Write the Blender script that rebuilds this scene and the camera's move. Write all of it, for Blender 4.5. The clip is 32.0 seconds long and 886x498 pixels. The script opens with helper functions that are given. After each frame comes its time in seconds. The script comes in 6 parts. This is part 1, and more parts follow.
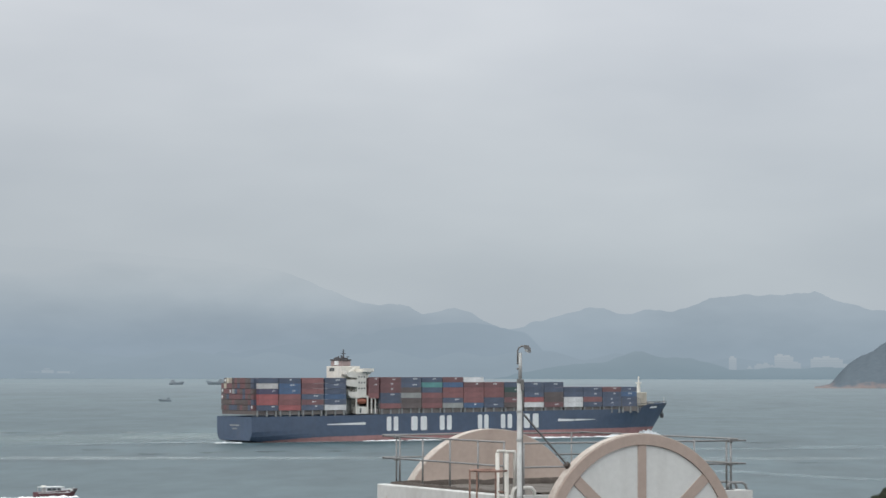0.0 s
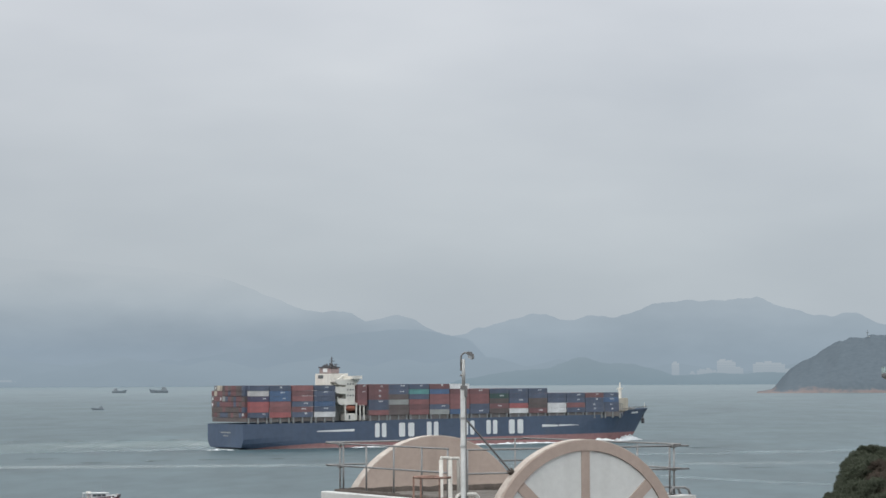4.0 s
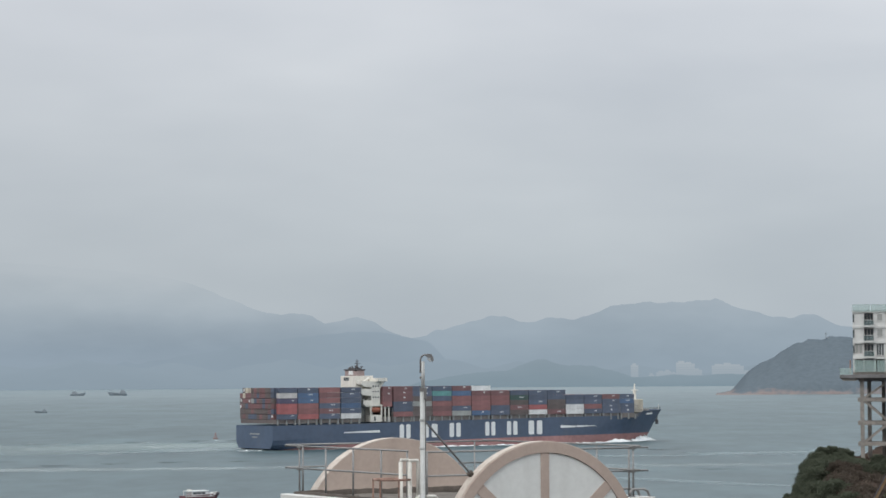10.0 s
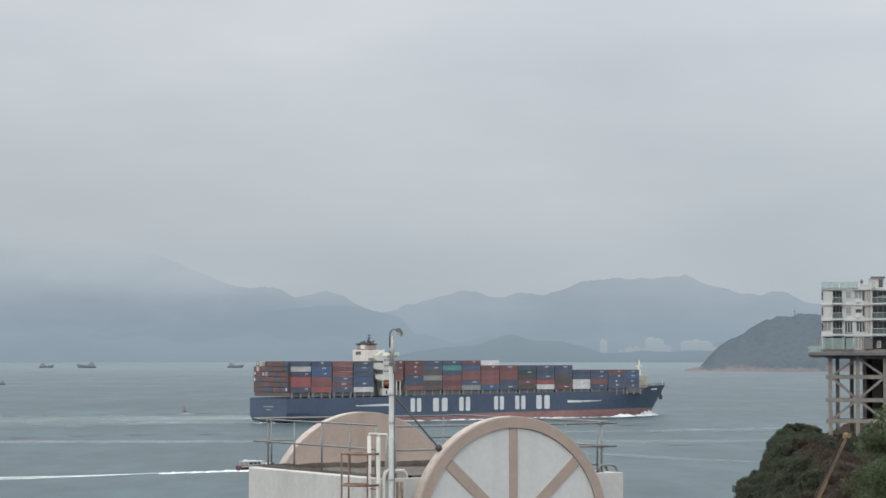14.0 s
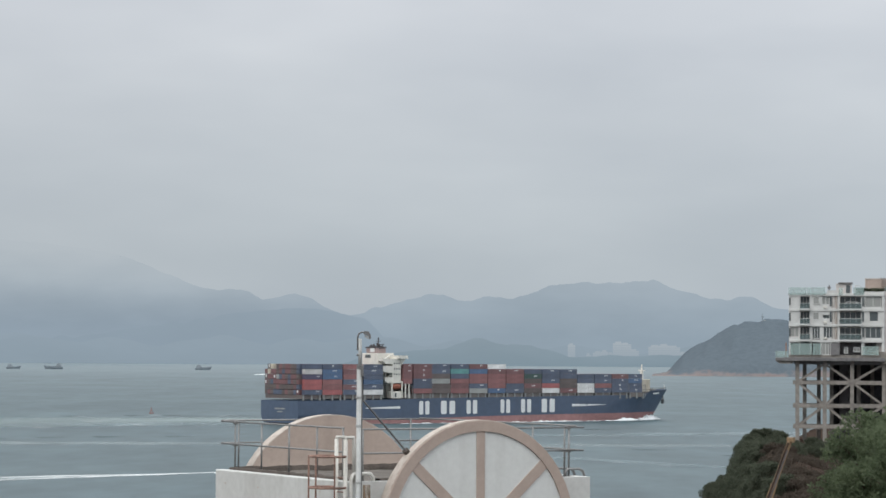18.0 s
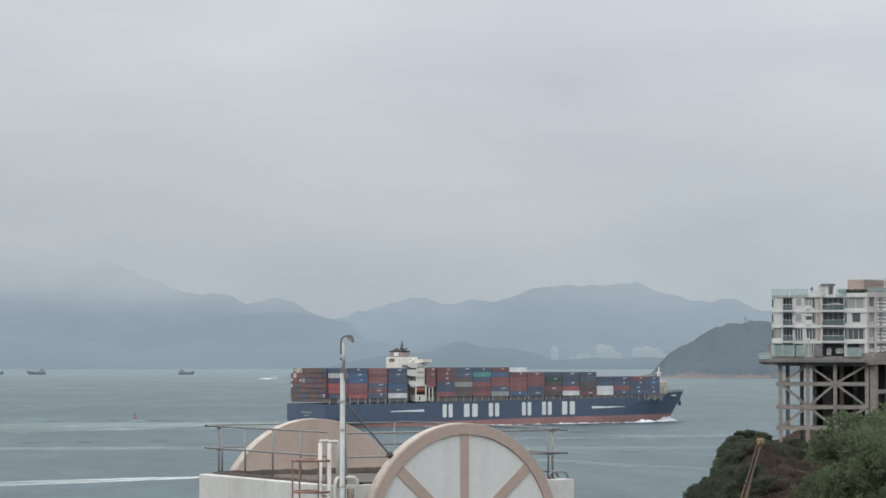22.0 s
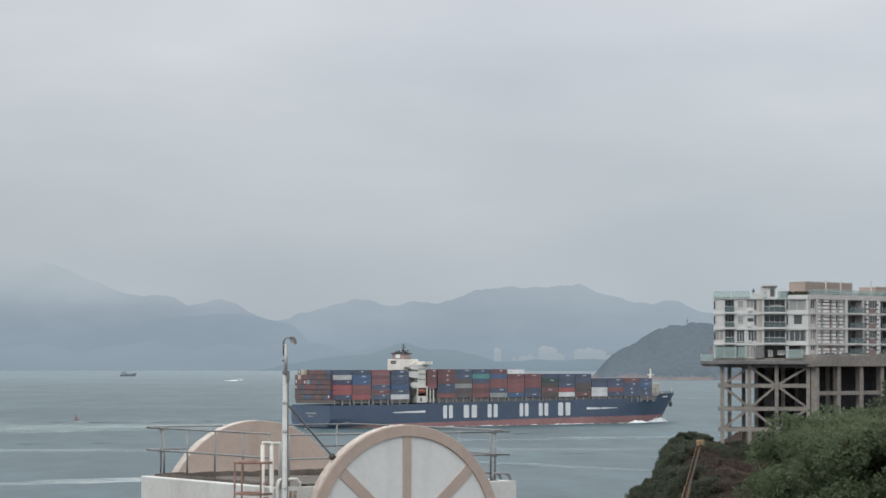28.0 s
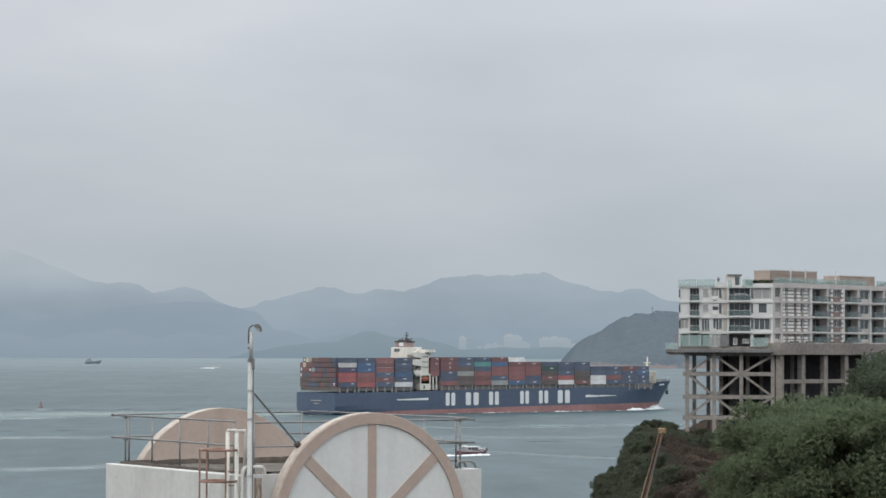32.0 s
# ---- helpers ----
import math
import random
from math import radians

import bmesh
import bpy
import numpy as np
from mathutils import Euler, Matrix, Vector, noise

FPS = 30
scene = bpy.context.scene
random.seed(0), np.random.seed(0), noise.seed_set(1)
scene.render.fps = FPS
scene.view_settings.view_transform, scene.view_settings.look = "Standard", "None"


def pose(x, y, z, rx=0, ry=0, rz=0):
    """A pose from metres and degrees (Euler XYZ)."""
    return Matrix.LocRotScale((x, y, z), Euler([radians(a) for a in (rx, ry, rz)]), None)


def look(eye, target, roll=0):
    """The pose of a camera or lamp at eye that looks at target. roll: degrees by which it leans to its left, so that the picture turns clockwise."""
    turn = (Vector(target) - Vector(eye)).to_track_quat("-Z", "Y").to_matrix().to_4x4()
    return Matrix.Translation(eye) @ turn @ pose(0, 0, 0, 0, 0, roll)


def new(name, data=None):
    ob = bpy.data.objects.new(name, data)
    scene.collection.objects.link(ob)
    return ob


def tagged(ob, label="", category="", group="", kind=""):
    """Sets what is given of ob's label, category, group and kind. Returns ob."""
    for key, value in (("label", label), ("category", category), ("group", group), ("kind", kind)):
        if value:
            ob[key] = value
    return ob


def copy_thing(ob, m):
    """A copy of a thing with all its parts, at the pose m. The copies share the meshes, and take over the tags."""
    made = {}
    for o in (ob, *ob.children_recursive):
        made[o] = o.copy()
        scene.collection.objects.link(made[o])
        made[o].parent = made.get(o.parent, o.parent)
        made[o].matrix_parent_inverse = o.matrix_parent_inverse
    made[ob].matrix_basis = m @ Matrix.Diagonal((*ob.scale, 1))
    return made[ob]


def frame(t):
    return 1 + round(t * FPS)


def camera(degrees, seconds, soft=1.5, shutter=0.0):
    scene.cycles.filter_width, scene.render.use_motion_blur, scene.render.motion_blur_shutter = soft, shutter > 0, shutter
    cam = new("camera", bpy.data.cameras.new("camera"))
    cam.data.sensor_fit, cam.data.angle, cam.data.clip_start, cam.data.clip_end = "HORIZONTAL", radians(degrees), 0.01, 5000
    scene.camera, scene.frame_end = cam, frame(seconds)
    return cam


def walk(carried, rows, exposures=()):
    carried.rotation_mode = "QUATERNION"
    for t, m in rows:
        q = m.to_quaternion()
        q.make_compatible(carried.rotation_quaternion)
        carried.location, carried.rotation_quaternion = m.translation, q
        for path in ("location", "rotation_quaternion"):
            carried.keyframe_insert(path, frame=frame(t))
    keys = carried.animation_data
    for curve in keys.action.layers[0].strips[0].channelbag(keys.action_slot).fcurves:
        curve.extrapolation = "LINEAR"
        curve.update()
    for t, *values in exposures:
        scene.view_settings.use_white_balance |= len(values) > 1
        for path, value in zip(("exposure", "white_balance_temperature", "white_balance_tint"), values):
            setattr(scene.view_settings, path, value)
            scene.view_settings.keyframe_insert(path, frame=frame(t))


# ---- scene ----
# One plan: the eye stands at (0, 0, 32) above the sea; +y looks over the channel.
EYE_Z = 32.0
cam = camera(19.76, 32.0, soft=1.6)


def view(yaw, pitch, roll):
    a, e = radians(yaw), radians(pitch)
    eye = Vector((0, 0, EYE_Z))
    return look(eye, eye + Vector((math.sin(a) * math.cos(e), math.cos(a) * math.cos(e), math.sin(e))) * 100, roll)


walk(cam, [(t, view(y, p, r)) for t, y, p, r in (
    (0, -3.574, 2.716, 0.060), (0.5, -3.128, 2.660, 0.057), (1, -2.813, 2.671, 0.048), (1.5, -2.634, 2.666, -0.009),
    (2, -2.537, 2.705, -0.092), (2.5, -2.494, 2.827, -0.181), (3, -2.531, 2.865, -0.206), (3.5, -2.433, 2.846, -0.206),
    (5.5, -1.904, 2.971, -0.296), (6, -1.828, 2.906, -0.192), (6.5, -1.736, 2.833, -0.162), (7, -1.620, 2.710, -0.123),
    (7.5, -1.544, 2.740, -0.275), (8, -1.576, 2.882, -0.241), (8.5, -1.587, 2.925, -0.207), (9, -1.557, 2.917, -0.198),
    (9.5, -1.458, 2.924, -0.292), (10, -1.366, 2.911, -0.345), (10.5, -1.327, 2.890, -0.394), (11, -1.314, 2.873, -0.375),
    (11.5, -1.333, 2.750, -0.299), (12, -1.212, 2.639, -0.224), (12.5, -1.005, 2.573, -0.180), (13, -0.787, 2.496, -0.213),
    (13.5, -0.745, 2.419, -0.115), (14, -0.694, 2.339, 0.045), (14.5, -0.246, 2.317, 0.270), (16.5, 0.003, 2.520, 0.362),
    (17, 0.061, 2.540, 0.357), (17.5, 0.119, 2.482, 0.326), (18, 0.015, 2.416, 0.379), (18.5, -0.014, 2.388, 0.361),
    (19, -0.007, 2.304, 0.294), (19.5, 0.055, 2.226, 0.291), (20, 0.151, 2.213, 0.236), (20.5, 0.192, 2.333, 0.182),
    (21, 0.208, 2.475, 0.155), (21.5, 0.250, 2.511, 0.129), (22, 0.403, 2.492, 0.083), (22.5, 0.660, 2.530, 0.054),
    (23, 0.751, 2.568, 0.009), (23.5, 0.843, 2.472, 0.047), (24, 0.983, 2.451, -0.006), (24.5, 1.176, 2.485, -0.002),
    (25, 1.271, 2.529, 0.039), (25.5, 1.312, 2.587, 0.013), (27.5, 1.693, 2.552, 0.106), (28, 1.693, 2.533, 0.090),
    (28.5, 1.659, 2.436, 0.075), (29, 1.773, 2.376, 0.093), (29.5, 1.922, 2.324, 0.166), (30, 2.122, 2.339, 0.104),
    (30.5, 2.199, 2.417, 0.112), (31, 2.270, 2.367, 0.192), (31.5, 2.387, 2.307, 0.217), (32, 2.470, 2.262, 0.179),
)])

# ---- world, sun ----
SUN_EL, SUN_AZ = 46, -141
world = bpy.data.worlds.new("world")
scene.world = world
world.use_nodes = True


def N(tree, kind, **inputs):
    node = tree.nodes.new(kind)
    for key, value in inputs.items():
        node.inputs[key.replace("_", " ")].default_value = value
    return node


def ramp(tree, fac, *stops):
    node = tree.nodes.new("ShaderNodeValToRGB")
    el = node.color_ramp.elements
    while len(el) < len(stops):
        el.new(0.5)
    for e, (pos, col) in zip(el, stops):
        e.position, e.color = pos, (*col, 1)
    tree.links.new(fac, node.inputs[0])
    return node.outputs[0]


def mapped(tree, source, scale, loc=(0, 0, 0)):
    node = tree.nodes.new("ShaderNodeMapping")
    node.inputs["Scale"].default_value, node.inputs["Location"].default_value = scale, loc
    tree.links.new(source, node.inputs["Vector"])
    return node.outputs[0]


def noise_tex(tree, vec, scale, detail=4.0, rough=0.55):
    node = N(tree, "ShaderNodeTexNoise", Scale=scale, Detail=detail, Roughness=rough)
    tree.links.new(vec, node.inputs["Vector"])
    return node.outputs["Fac"]


def mix(tree, fac, a, b, mode="MIX"):
    node = tree.nodes.new("ShaderNodeMix")
    node.data_type, node.blend_type = "RGBA", mode
    for slot, v in ((0, fac), (6, a), (7, b)):
        if isinstance(v, bpy.types.NodeSocket):
            tree.links.new(v, node.inputs[slot])
        elif slot:
            node.inputs[slot].default_value = (*v, 1)
        else:
            node.inputs[slot].default_value = v
    return node.outputs[2]


def maths(tree, op, a, b=0.0):
    node = tree.nodes.new("ShaderNodeMath")
    node.operation = op
    for slot, v in ((0, a), (1, b)):
        if isinstance(v, bpy.types.NodeSocket):
            tree.links.new(v, node.inputs[slot])
        else:
            node.inputs[slot].default_value = v
    return node.outputs[0]


wt = world.node_tree
wt.nodes.clear()
sky = wt.nodes.new("ShaderNodeTexSky")
sky.sky_type, sky.sun_disc = "NISHITA", False
sky.sun_elevation, sky.sun_rotation = radians(SUN_EL), radians(SUN_AZ)
wc = wt.nodes.new("ShaderNodeTexCoord")
sep = wt.nodes.new("ShaderNodeSeparateXYZ")
wt.links.new(wc.outputs["Generated"], sep.inputs[0])
# an overcast layer: grey, a little brighter overhead, with faint long streaks
deck = ramp(wt, maths(wt, "MULTIPLY", sep.outputs["Z"], 1.0),
            (0.0, (0.430, 0.486, 0.538)), (0.035, (0.458, 0.510, 0.553)), (0.09, (0.553, 0.594, 0.635)),
            (0.16, (0.662, 0.692, 0.738)), (0.45, (1.05, 1.09, 1.13)), (1.0, (1.75, 1.78, 1.80)))
streak = noise_tex(wt, mapped(wt, wc.outputs["Generated"], (7.0, 3.0, 22.0)), 1.0, 4.0, 0.5)
soft_n = noise_tex(wt, mapped(wt, wc.outputs["Generated"], (5.0, 3.0, 15.0), (4, 1, 2)), 1.0, 3.0, 0.5)
streak_c = ramp(wt, streak, (0.30, (0.938, 0.944, 0.952)), (0.70, (1.058, 1.053, 1.046)))
soft_c = ramp(wt, soft_n, (0.30, (0.95, 0.955, 0.965)), (0.70, (1.05, 1.045, 1.04)))
# the cloud thins a little towards +x
thin = ramp(wt, maths(wt, "ADD", maths(wt, "MULTIPLY", sep.outputs["X"], 0.5), 0.5), (0.0, (0.86, 0.86, 0.86)), (1.0, (1.14, 1.14, 1.14)))
cloud = mix(wt, 1.0, mix(wt, 1.0, mix(wt, 1.0, deck, streak_c, "MULTIPLY"), soft_c, "MULTIPLY"), thin, "MULTIPLY")
sky_dim = mix(wt, 1.0, sky.outputs[0], (0.09, 0.09, 0.09), "MULTIPLY")
bg = wt.nodes.new("ShaderNodeBackground")
wt.links.new(mix(wt, 0.96, sky_dim, cloud), bg.inputs["Color"])
bg.inputs["Strength"].default_value = 1.0
wo = wt.nodes.new("ShaderNodeOutputWorld")
wt.links.new(bg.outputs[0], wo.inputs[0])

sun = new("sun", bpy.data.lights.new("sun", "SUN"))
sun.data.energy, sun.data.angle, sun.data.color = 1.3, radians(25), (1.0, 0.97, 0.92)
sun.matrix_world = look((0, 0, 100), (60, 75, 0))

# ---- materials ----


def material(name, color, rough=0.7, vary=0.12, scale=1.0, metal=0.0, bump=0.0, bump_scale=8.0, dark=None, stain=0.0, random_hue=0.0, spec=0.4):
    """A painted or natural surface: base colour, mottling at two scales, streaked stains, fine relief."""
    m = bpy.data.materials.new(name)
    m.use_nodes = True
    t = m.node_tree
    b = t.nodes["Principled BSDF"]
    tc = t.nodes.new("ShaderNodeTexCoord")
    co = tc.outputs["Object"]
    big = noise_tex(t, mapped(t, co, (scale, scale, scale)), 1.0, 3.0)
    fine = noise_tex(t, mapped(t, co, (scale * 9, scale * 9, scale * 9), (3, 1, 7)), 1.0, 3.0)
    lo = dark or tuple(c * (1 - 2 * vary) for c in color)
    hi = tuple(min(1, c * (1 + vary)) for c in color)
    c = ramp(t, big, (0.32, lo), (0.68, hi))
    c = mix(t, 0.5, c, ramp(t, fine, (0.3, lo), (0.7, hi)))
    if stain:
        runs = noise_tex(t, mapped(t, co, (scale * 2.0, scale * 2.0, scale * 0.22), (9, 2, 0)), 1.0, 4.0)
        c = mix(t, maths(t, "MULTIPLY", ramp(t, runs, (0.52, (0, 0, 0)), (0.72, (1, 1, 1))), stain), c, (0.16, 0.13, 0.10))
    if random_hue:
        oi = t.nodes.new("ShaderNodeObjectInfo")
        c = mix(t, 1.0, c, ramp(t, oi.outputs["Random"], (0.0, (1 - random_hue,) * 3), (1.0, (1 + random_hue,) * 3)), "MULTIPLY")
    t.links.new(c, b.inputs["Base Color"])
    b.inputs["Roughness"].default_value, b.inputs["Metallic"].default_value = rough, metal
    b.inputs["Specular IOR Level"].default_value = spec
    if bump:
        bn = noise_tex(t, mapped(t, co, (bump_scale,) * 3), 1.0, 4.0)
        bp = N(t, "ShaderNodeBump", Strength=bump, Distance=0.05)
        t.links.new(bn, bp.inputs["Height"])
        t.links.new(bp.outputs[0], b.inputs["Normal"])
    return m


def corrugated(name, color):
    m = material(name, color, 0.6, 0.16, 0.25, stain=0.25, random_hue=0.12, spec=0.7)
    t = m.node_tree
    tc = t.nodes.new("ShaderNodeTexCoord")
    w = N(t, "ShaderNodeTexWave", Scale=1.1)
    w.bands_direction = "X"
    t.links.new(tc.outputs["Object"], w.inputs["Vector"])
    bp = N(t, "ShaderNodeBump", Strength=0.6, Distance=0.04)
    t.links.new(w.outputs["Fac"], bp.inputs["Height"])
    t.links.new(bp.outputs[0], t.nodes["Principled BSDF"].inputs["Normal"])
    return m


def glass_material(name, color, rough=0.08):
    m = bpy.data.materials.new(name)
    m.use_nodes = True
    b = m.node_tree.nodes["Principled BSDF"]
    b.inputs["Base Color"].default_value = (*color, 1)
    b.inputs["Roughness"].default_value, b.inputs["Specular IOR Level"].default_value = rough, 0.6
    return m


def clear_glass(name, color, clear):
    m = bpy.data.materials.new(name)
    m.use_nodes = True
    t = m.node_tree
    b = t.nodes["Principled BSDF"]
    b.inputs["Base Color"].default_value = (*color, 1)
    b.inputs["Roughness"].default_value, b.inputs["Alpha"].default_value = 0.1, 1 - clear
    return m


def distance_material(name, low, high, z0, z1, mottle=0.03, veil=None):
    """Far land as a plain glowing backdrop, with the mist painted into its colour."""
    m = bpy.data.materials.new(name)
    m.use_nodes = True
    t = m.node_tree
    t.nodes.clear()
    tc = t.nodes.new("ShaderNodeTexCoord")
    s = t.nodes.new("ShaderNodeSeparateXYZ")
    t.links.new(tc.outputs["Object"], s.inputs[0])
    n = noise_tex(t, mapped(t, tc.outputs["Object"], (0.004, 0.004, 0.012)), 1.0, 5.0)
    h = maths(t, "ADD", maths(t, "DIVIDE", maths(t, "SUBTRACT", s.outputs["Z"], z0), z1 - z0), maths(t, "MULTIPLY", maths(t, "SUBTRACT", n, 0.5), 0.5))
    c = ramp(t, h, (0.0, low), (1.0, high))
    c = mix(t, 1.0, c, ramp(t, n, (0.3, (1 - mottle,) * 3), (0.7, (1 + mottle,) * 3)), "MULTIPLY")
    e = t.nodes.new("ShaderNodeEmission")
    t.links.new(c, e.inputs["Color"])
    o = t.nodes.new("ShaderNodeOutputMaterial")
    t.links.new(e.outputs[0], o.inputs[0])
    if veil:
        # low cloud over the heights, painted as transparency that grows with height
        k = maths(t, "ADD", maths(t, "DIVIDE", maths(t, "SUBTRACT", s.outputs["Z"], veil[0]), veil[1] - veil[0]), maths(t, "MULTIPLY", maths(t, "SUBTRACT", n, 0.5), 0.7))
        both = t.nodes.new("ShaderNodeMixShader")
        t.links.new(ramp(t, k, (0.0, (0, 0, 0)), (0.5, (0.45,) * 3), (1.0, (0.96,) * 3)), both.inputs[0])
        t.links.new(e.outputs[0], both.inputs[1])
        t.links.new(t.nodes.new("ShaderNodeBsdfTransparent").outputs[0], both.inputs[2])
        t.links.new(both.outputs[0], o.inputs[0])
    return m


def sea_material():
    m = bpy.data.materials.new("sea_water")
    m.use_nodes = True
    t = m.node_tree
    b = t.nodes["Principled BSDF"]
    tc = t.nodes.new("ShaderNodeTexCoord")
    co = tc.outputs["Object"]
    bands = noise_tex(t, mapped(t, co, (0.0025, 0.005, 0.0)), 1.0, 4.0, 0.6)
    chop = noise_tex(t, mapped(t, co, (0.02, 0.006, 0.0)), 1.0, 4.0, 0.65)
    c = ramp(t, bands, (0.30, (0.029, 0.062, 0.074)), (0.52, (0.038, 0.075, 0.088)), (0.75, (0.050, 0.092, 0.104)))
    c = mix(t, 1.0, c, ramp(t, chop, (0.3, (0.78,) * 3), (0.7, (1.22,) * 3)), "MULTIPLY")
    fine = noise_tex(t, mapped(t, co, (0.07, 0.022, 0.0), (5, 3, 0)), 1.0, 5.0, 0.7)
    c = mix(t, 1.0, c, ramp(t, fine, (0.3, (0.80,) * 3), (0.7, (1.20,) * 3)), "MULTIPLY")
    # distance haze painted into the water: its colour pales towards the far shore
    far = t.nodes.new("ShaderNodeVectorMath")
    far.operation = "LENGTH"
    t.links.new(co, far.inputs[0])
    haze = maths(t, "ADD", maths(t, "DIVIDE", maths(t, "SUBTRACT", far.outputs["Value"], 1500.0), 3300.0), maths(t, "MULTIPLY", maths(t, "SUBTRACT", bands, 0.5), 0.15))
    c = mix(t, ramp(t, haze, (0.05, (0, 0, 0)), (0.45, (0.20,) * 3), (1.0, (1, 1, 1))), c, (0.158, 0.204, 0.226))
    t.links.new(c, b.inputs["Base Color"])
    b.inputs["Roughness"].default_value = 0.45
    t.links.new(ramp(t, mix(t, 0.5, chop, fine), (0.35, (0.22,) * 3), (0.65, (0.38,) * 3)), b.inputs["Specular IOR Level"])
    wave = noise_tex(t, mapped(t, co, (0.16, 0.16, 0.0)), 1.0, 5.0, 0.6)
    bp = N(t, "ShaderNodeBump", Strength=0.14, Distance=0.5)
    t.links.new(wave, bp.inputs["Height"])
    t.links.new(bp.outputs[0], b.inputs["Normal"])
    return m


def foam_material():
    """White water that thins out into the sea around it."""
    m = bpy.data.materials.new("foam")
    m.use_nodes = True
    t = m.node_tree
    b = t.nodes["Principled BSDF"]
    tc = t.nodes.new("ShaderNodeTexCoord")
    n = noise_tex(t, mapped(t, tc.outputs["Object"], (0.25, 0.25, 0.25)), 1.0, 5.0, 0.7)
    t.links.new(ramp(t, n, (0.3, (0.55, 0.60, 0.62)), (0.6, (0.82, 0.85, 0.86))), b.inputs["Base Color"])
    b.inputs["Roughness"].default_value = 0.8
    return m


def slick_material(name, color, cover, strength=0.85, grain=(0.03, 0.02, 0.1)):
    m = bpy.data.materials.new(name)
    m.use_nodes = True
    t = m.node_tree
    b = t.nodes["Principled BSDF"]
    tc = t.nodes.new("ShaderNodeTexCoord")
    n = noise_tex(t, mapped(t, tc.outputs["Object"], grain), 1.0, 5.0, 0.7)
    b.inputs["Base Color"].default_value = (*color, 1)
    b.inputs["Roughness"].default_value, b.inputs["Specular IOR Level"].default_value = 0.5, 0.2
    u = t.nodes.new("ShaderNodeSeparateXYZ")
    t.links.new(tc.outputs["UV"], u.inputs[0])
    edge = maths(t, "MULTIPLY", maths(t, "MULTIPLY", u.outputs["Y"], maths(t, "SUBTRACT", 1.0, u.outputs["Y"])), 4.0)
    tail = maths(t, "MINIMUM", maths(t, "MULTIPLY", maths(t, "SUBTRACT", 1.0, u.outputs["X"]), 1.4), 1.0)
    k = maths(t, "MULTIPLY", maths(t, "MULTIPLY", ramp(t, n, (0.5 - cover * 0.35, (0, 0, 0)), (0.5 + 0.25 - cover * 0.2, (1, 1, 1))), edge), tail)
    t.links.new(maths(t, "MULTIPLY", k, strength), b.inputs["Alpha"])
    return m


# ship paints lifted, with distance haze included in the base colours
NAVY = (0.058, 0.088, 0.146)
M_HULL = material("navy_hull_paint", NAVY, 0.5, 0.12, 0.05, stain=0.12, spec=0.8)
M_BOOT = material("red_boot_paint", (0.33, 0.182, 0.178), 0.7, 0.15, 0.05, stain=0.1)
M_DECK = material("deck_grey_red", (0.19, 0.172, 0.162), 0.8, 0.2, 0.2)
M_MARK = material("white_marking_paint", (0.72, 0.74, 0.74), 0.6, 0.05, 0.2)
M_SHIPWHITE = material("ship_white_paint", (0.70, 0.68, 0.625), 0.55, 0.09, 0.3, stain=0.16)
M_SHIPDARK = material("ship_dark_paint", (0.080, 0.076, 0.080), 0.6, 0.1, 0.3)
M_FUNNEL = material("brown_red_paint", (0.33, 0.255, 0.245), 0.6, 0.1, 0.3)
M_LASH = material("lashing_steel", (0.27, 0.28, 0.28), 0.6, 0.2, 0.5)
M_ORANGE = material("lifeboat_orange", (0.30, 0.105, 0.065), 0.5, 0.1, 0.6)
# cargo colours are greyed and lifted by the same painted haze
CONTAINER = {k: corrugated("container_" + k, c) for k, c in dict(
    navy=(0.104, 0.128, 0.186), blue=(0.089, 0.150, 0.259), red=(0.392, 0.132, 0.132), rust=(0.278, 0.128, 0.128),
    maroon=(0.212, 0.108, 0.112), violet=(0.107, 0.096, 0.159), white=(0.740, 0.740, 0.740), pale=(0.52, 0.50, 0.49), grey=(0.333, 0.344, 0.333), teal=(0.143, 0.360, 0.350),
    brown=(0.138, 0.112, 0.108), green=(0.048, 0.092, 0.084), beige=(0.532, 0.488, 0.401)).items()}
M_FOAM = foam_material()
M_WALL = material("weathered_white_render", (0.585, 0.595, 0.58), 0.9, 0.07, 0.8, bump=0.06, bump_scale=25, stain=0.22)
M_PANEL = material("pale_render_panel", (0.65, 0.668, 0.655), 0.9, 0.05, 0.8, bump=0.05, bump_scale=25, stain=0.12)
M_TAN = material("tan_painted_render", (0.445, 0.362, 0.314), 0.9, 0.06, 0.9, bump=0.08, bump_scale=25, stain=0.14)
M_ROOF = material("stained_roof_screed", (0.135, 0.122, 0.108), 0.95, 0.28, 1.1, bump=0.3)
M_COPING = material("light_coping", (0.54, 0.50, 0.455), 0.9, 0.1, 4.5, stain=0.25, dark=(0.37, 0.305, 0.265))
M_KERB = material("crumbling_dark_kerb", (0.085, 0.070, 0.060), 0.95, 0.3, 3.0, bump=0.4, bump_scale=30, dark=(0.040, 0.034, 0.030))
M_GALV = material("dull_galvanised_steel", (0.26, 0.262, 0.262), 0.55, 0.15, 2.0, metal=0.4)
M_RUST = material("rusted_steel", (0.36, 0.225, 0.180), 0.85, 0.25, 2.2, dark=(0.085, 0.055, 0.045), bump=0.3, bump_scale=60)
M_WPIPE = material("white_painted_pipe", (0.62, 0.61, 0.57), 0.6, 0.1, 2.0, stain=0.2)
M_POLE = material("painted_lamp_pole", (0.44, 0.455, 0.45), 0.6, 0.10, 1.2, stain=0.3)
M_LAMP = material("lamp_head_grey", (0.17, 0.17, 0.17), 0.5, 0.1, 3.0)
M_LENS = glass_material("lamp_lens", (0.35, 0.36, 0.36), 0.2)
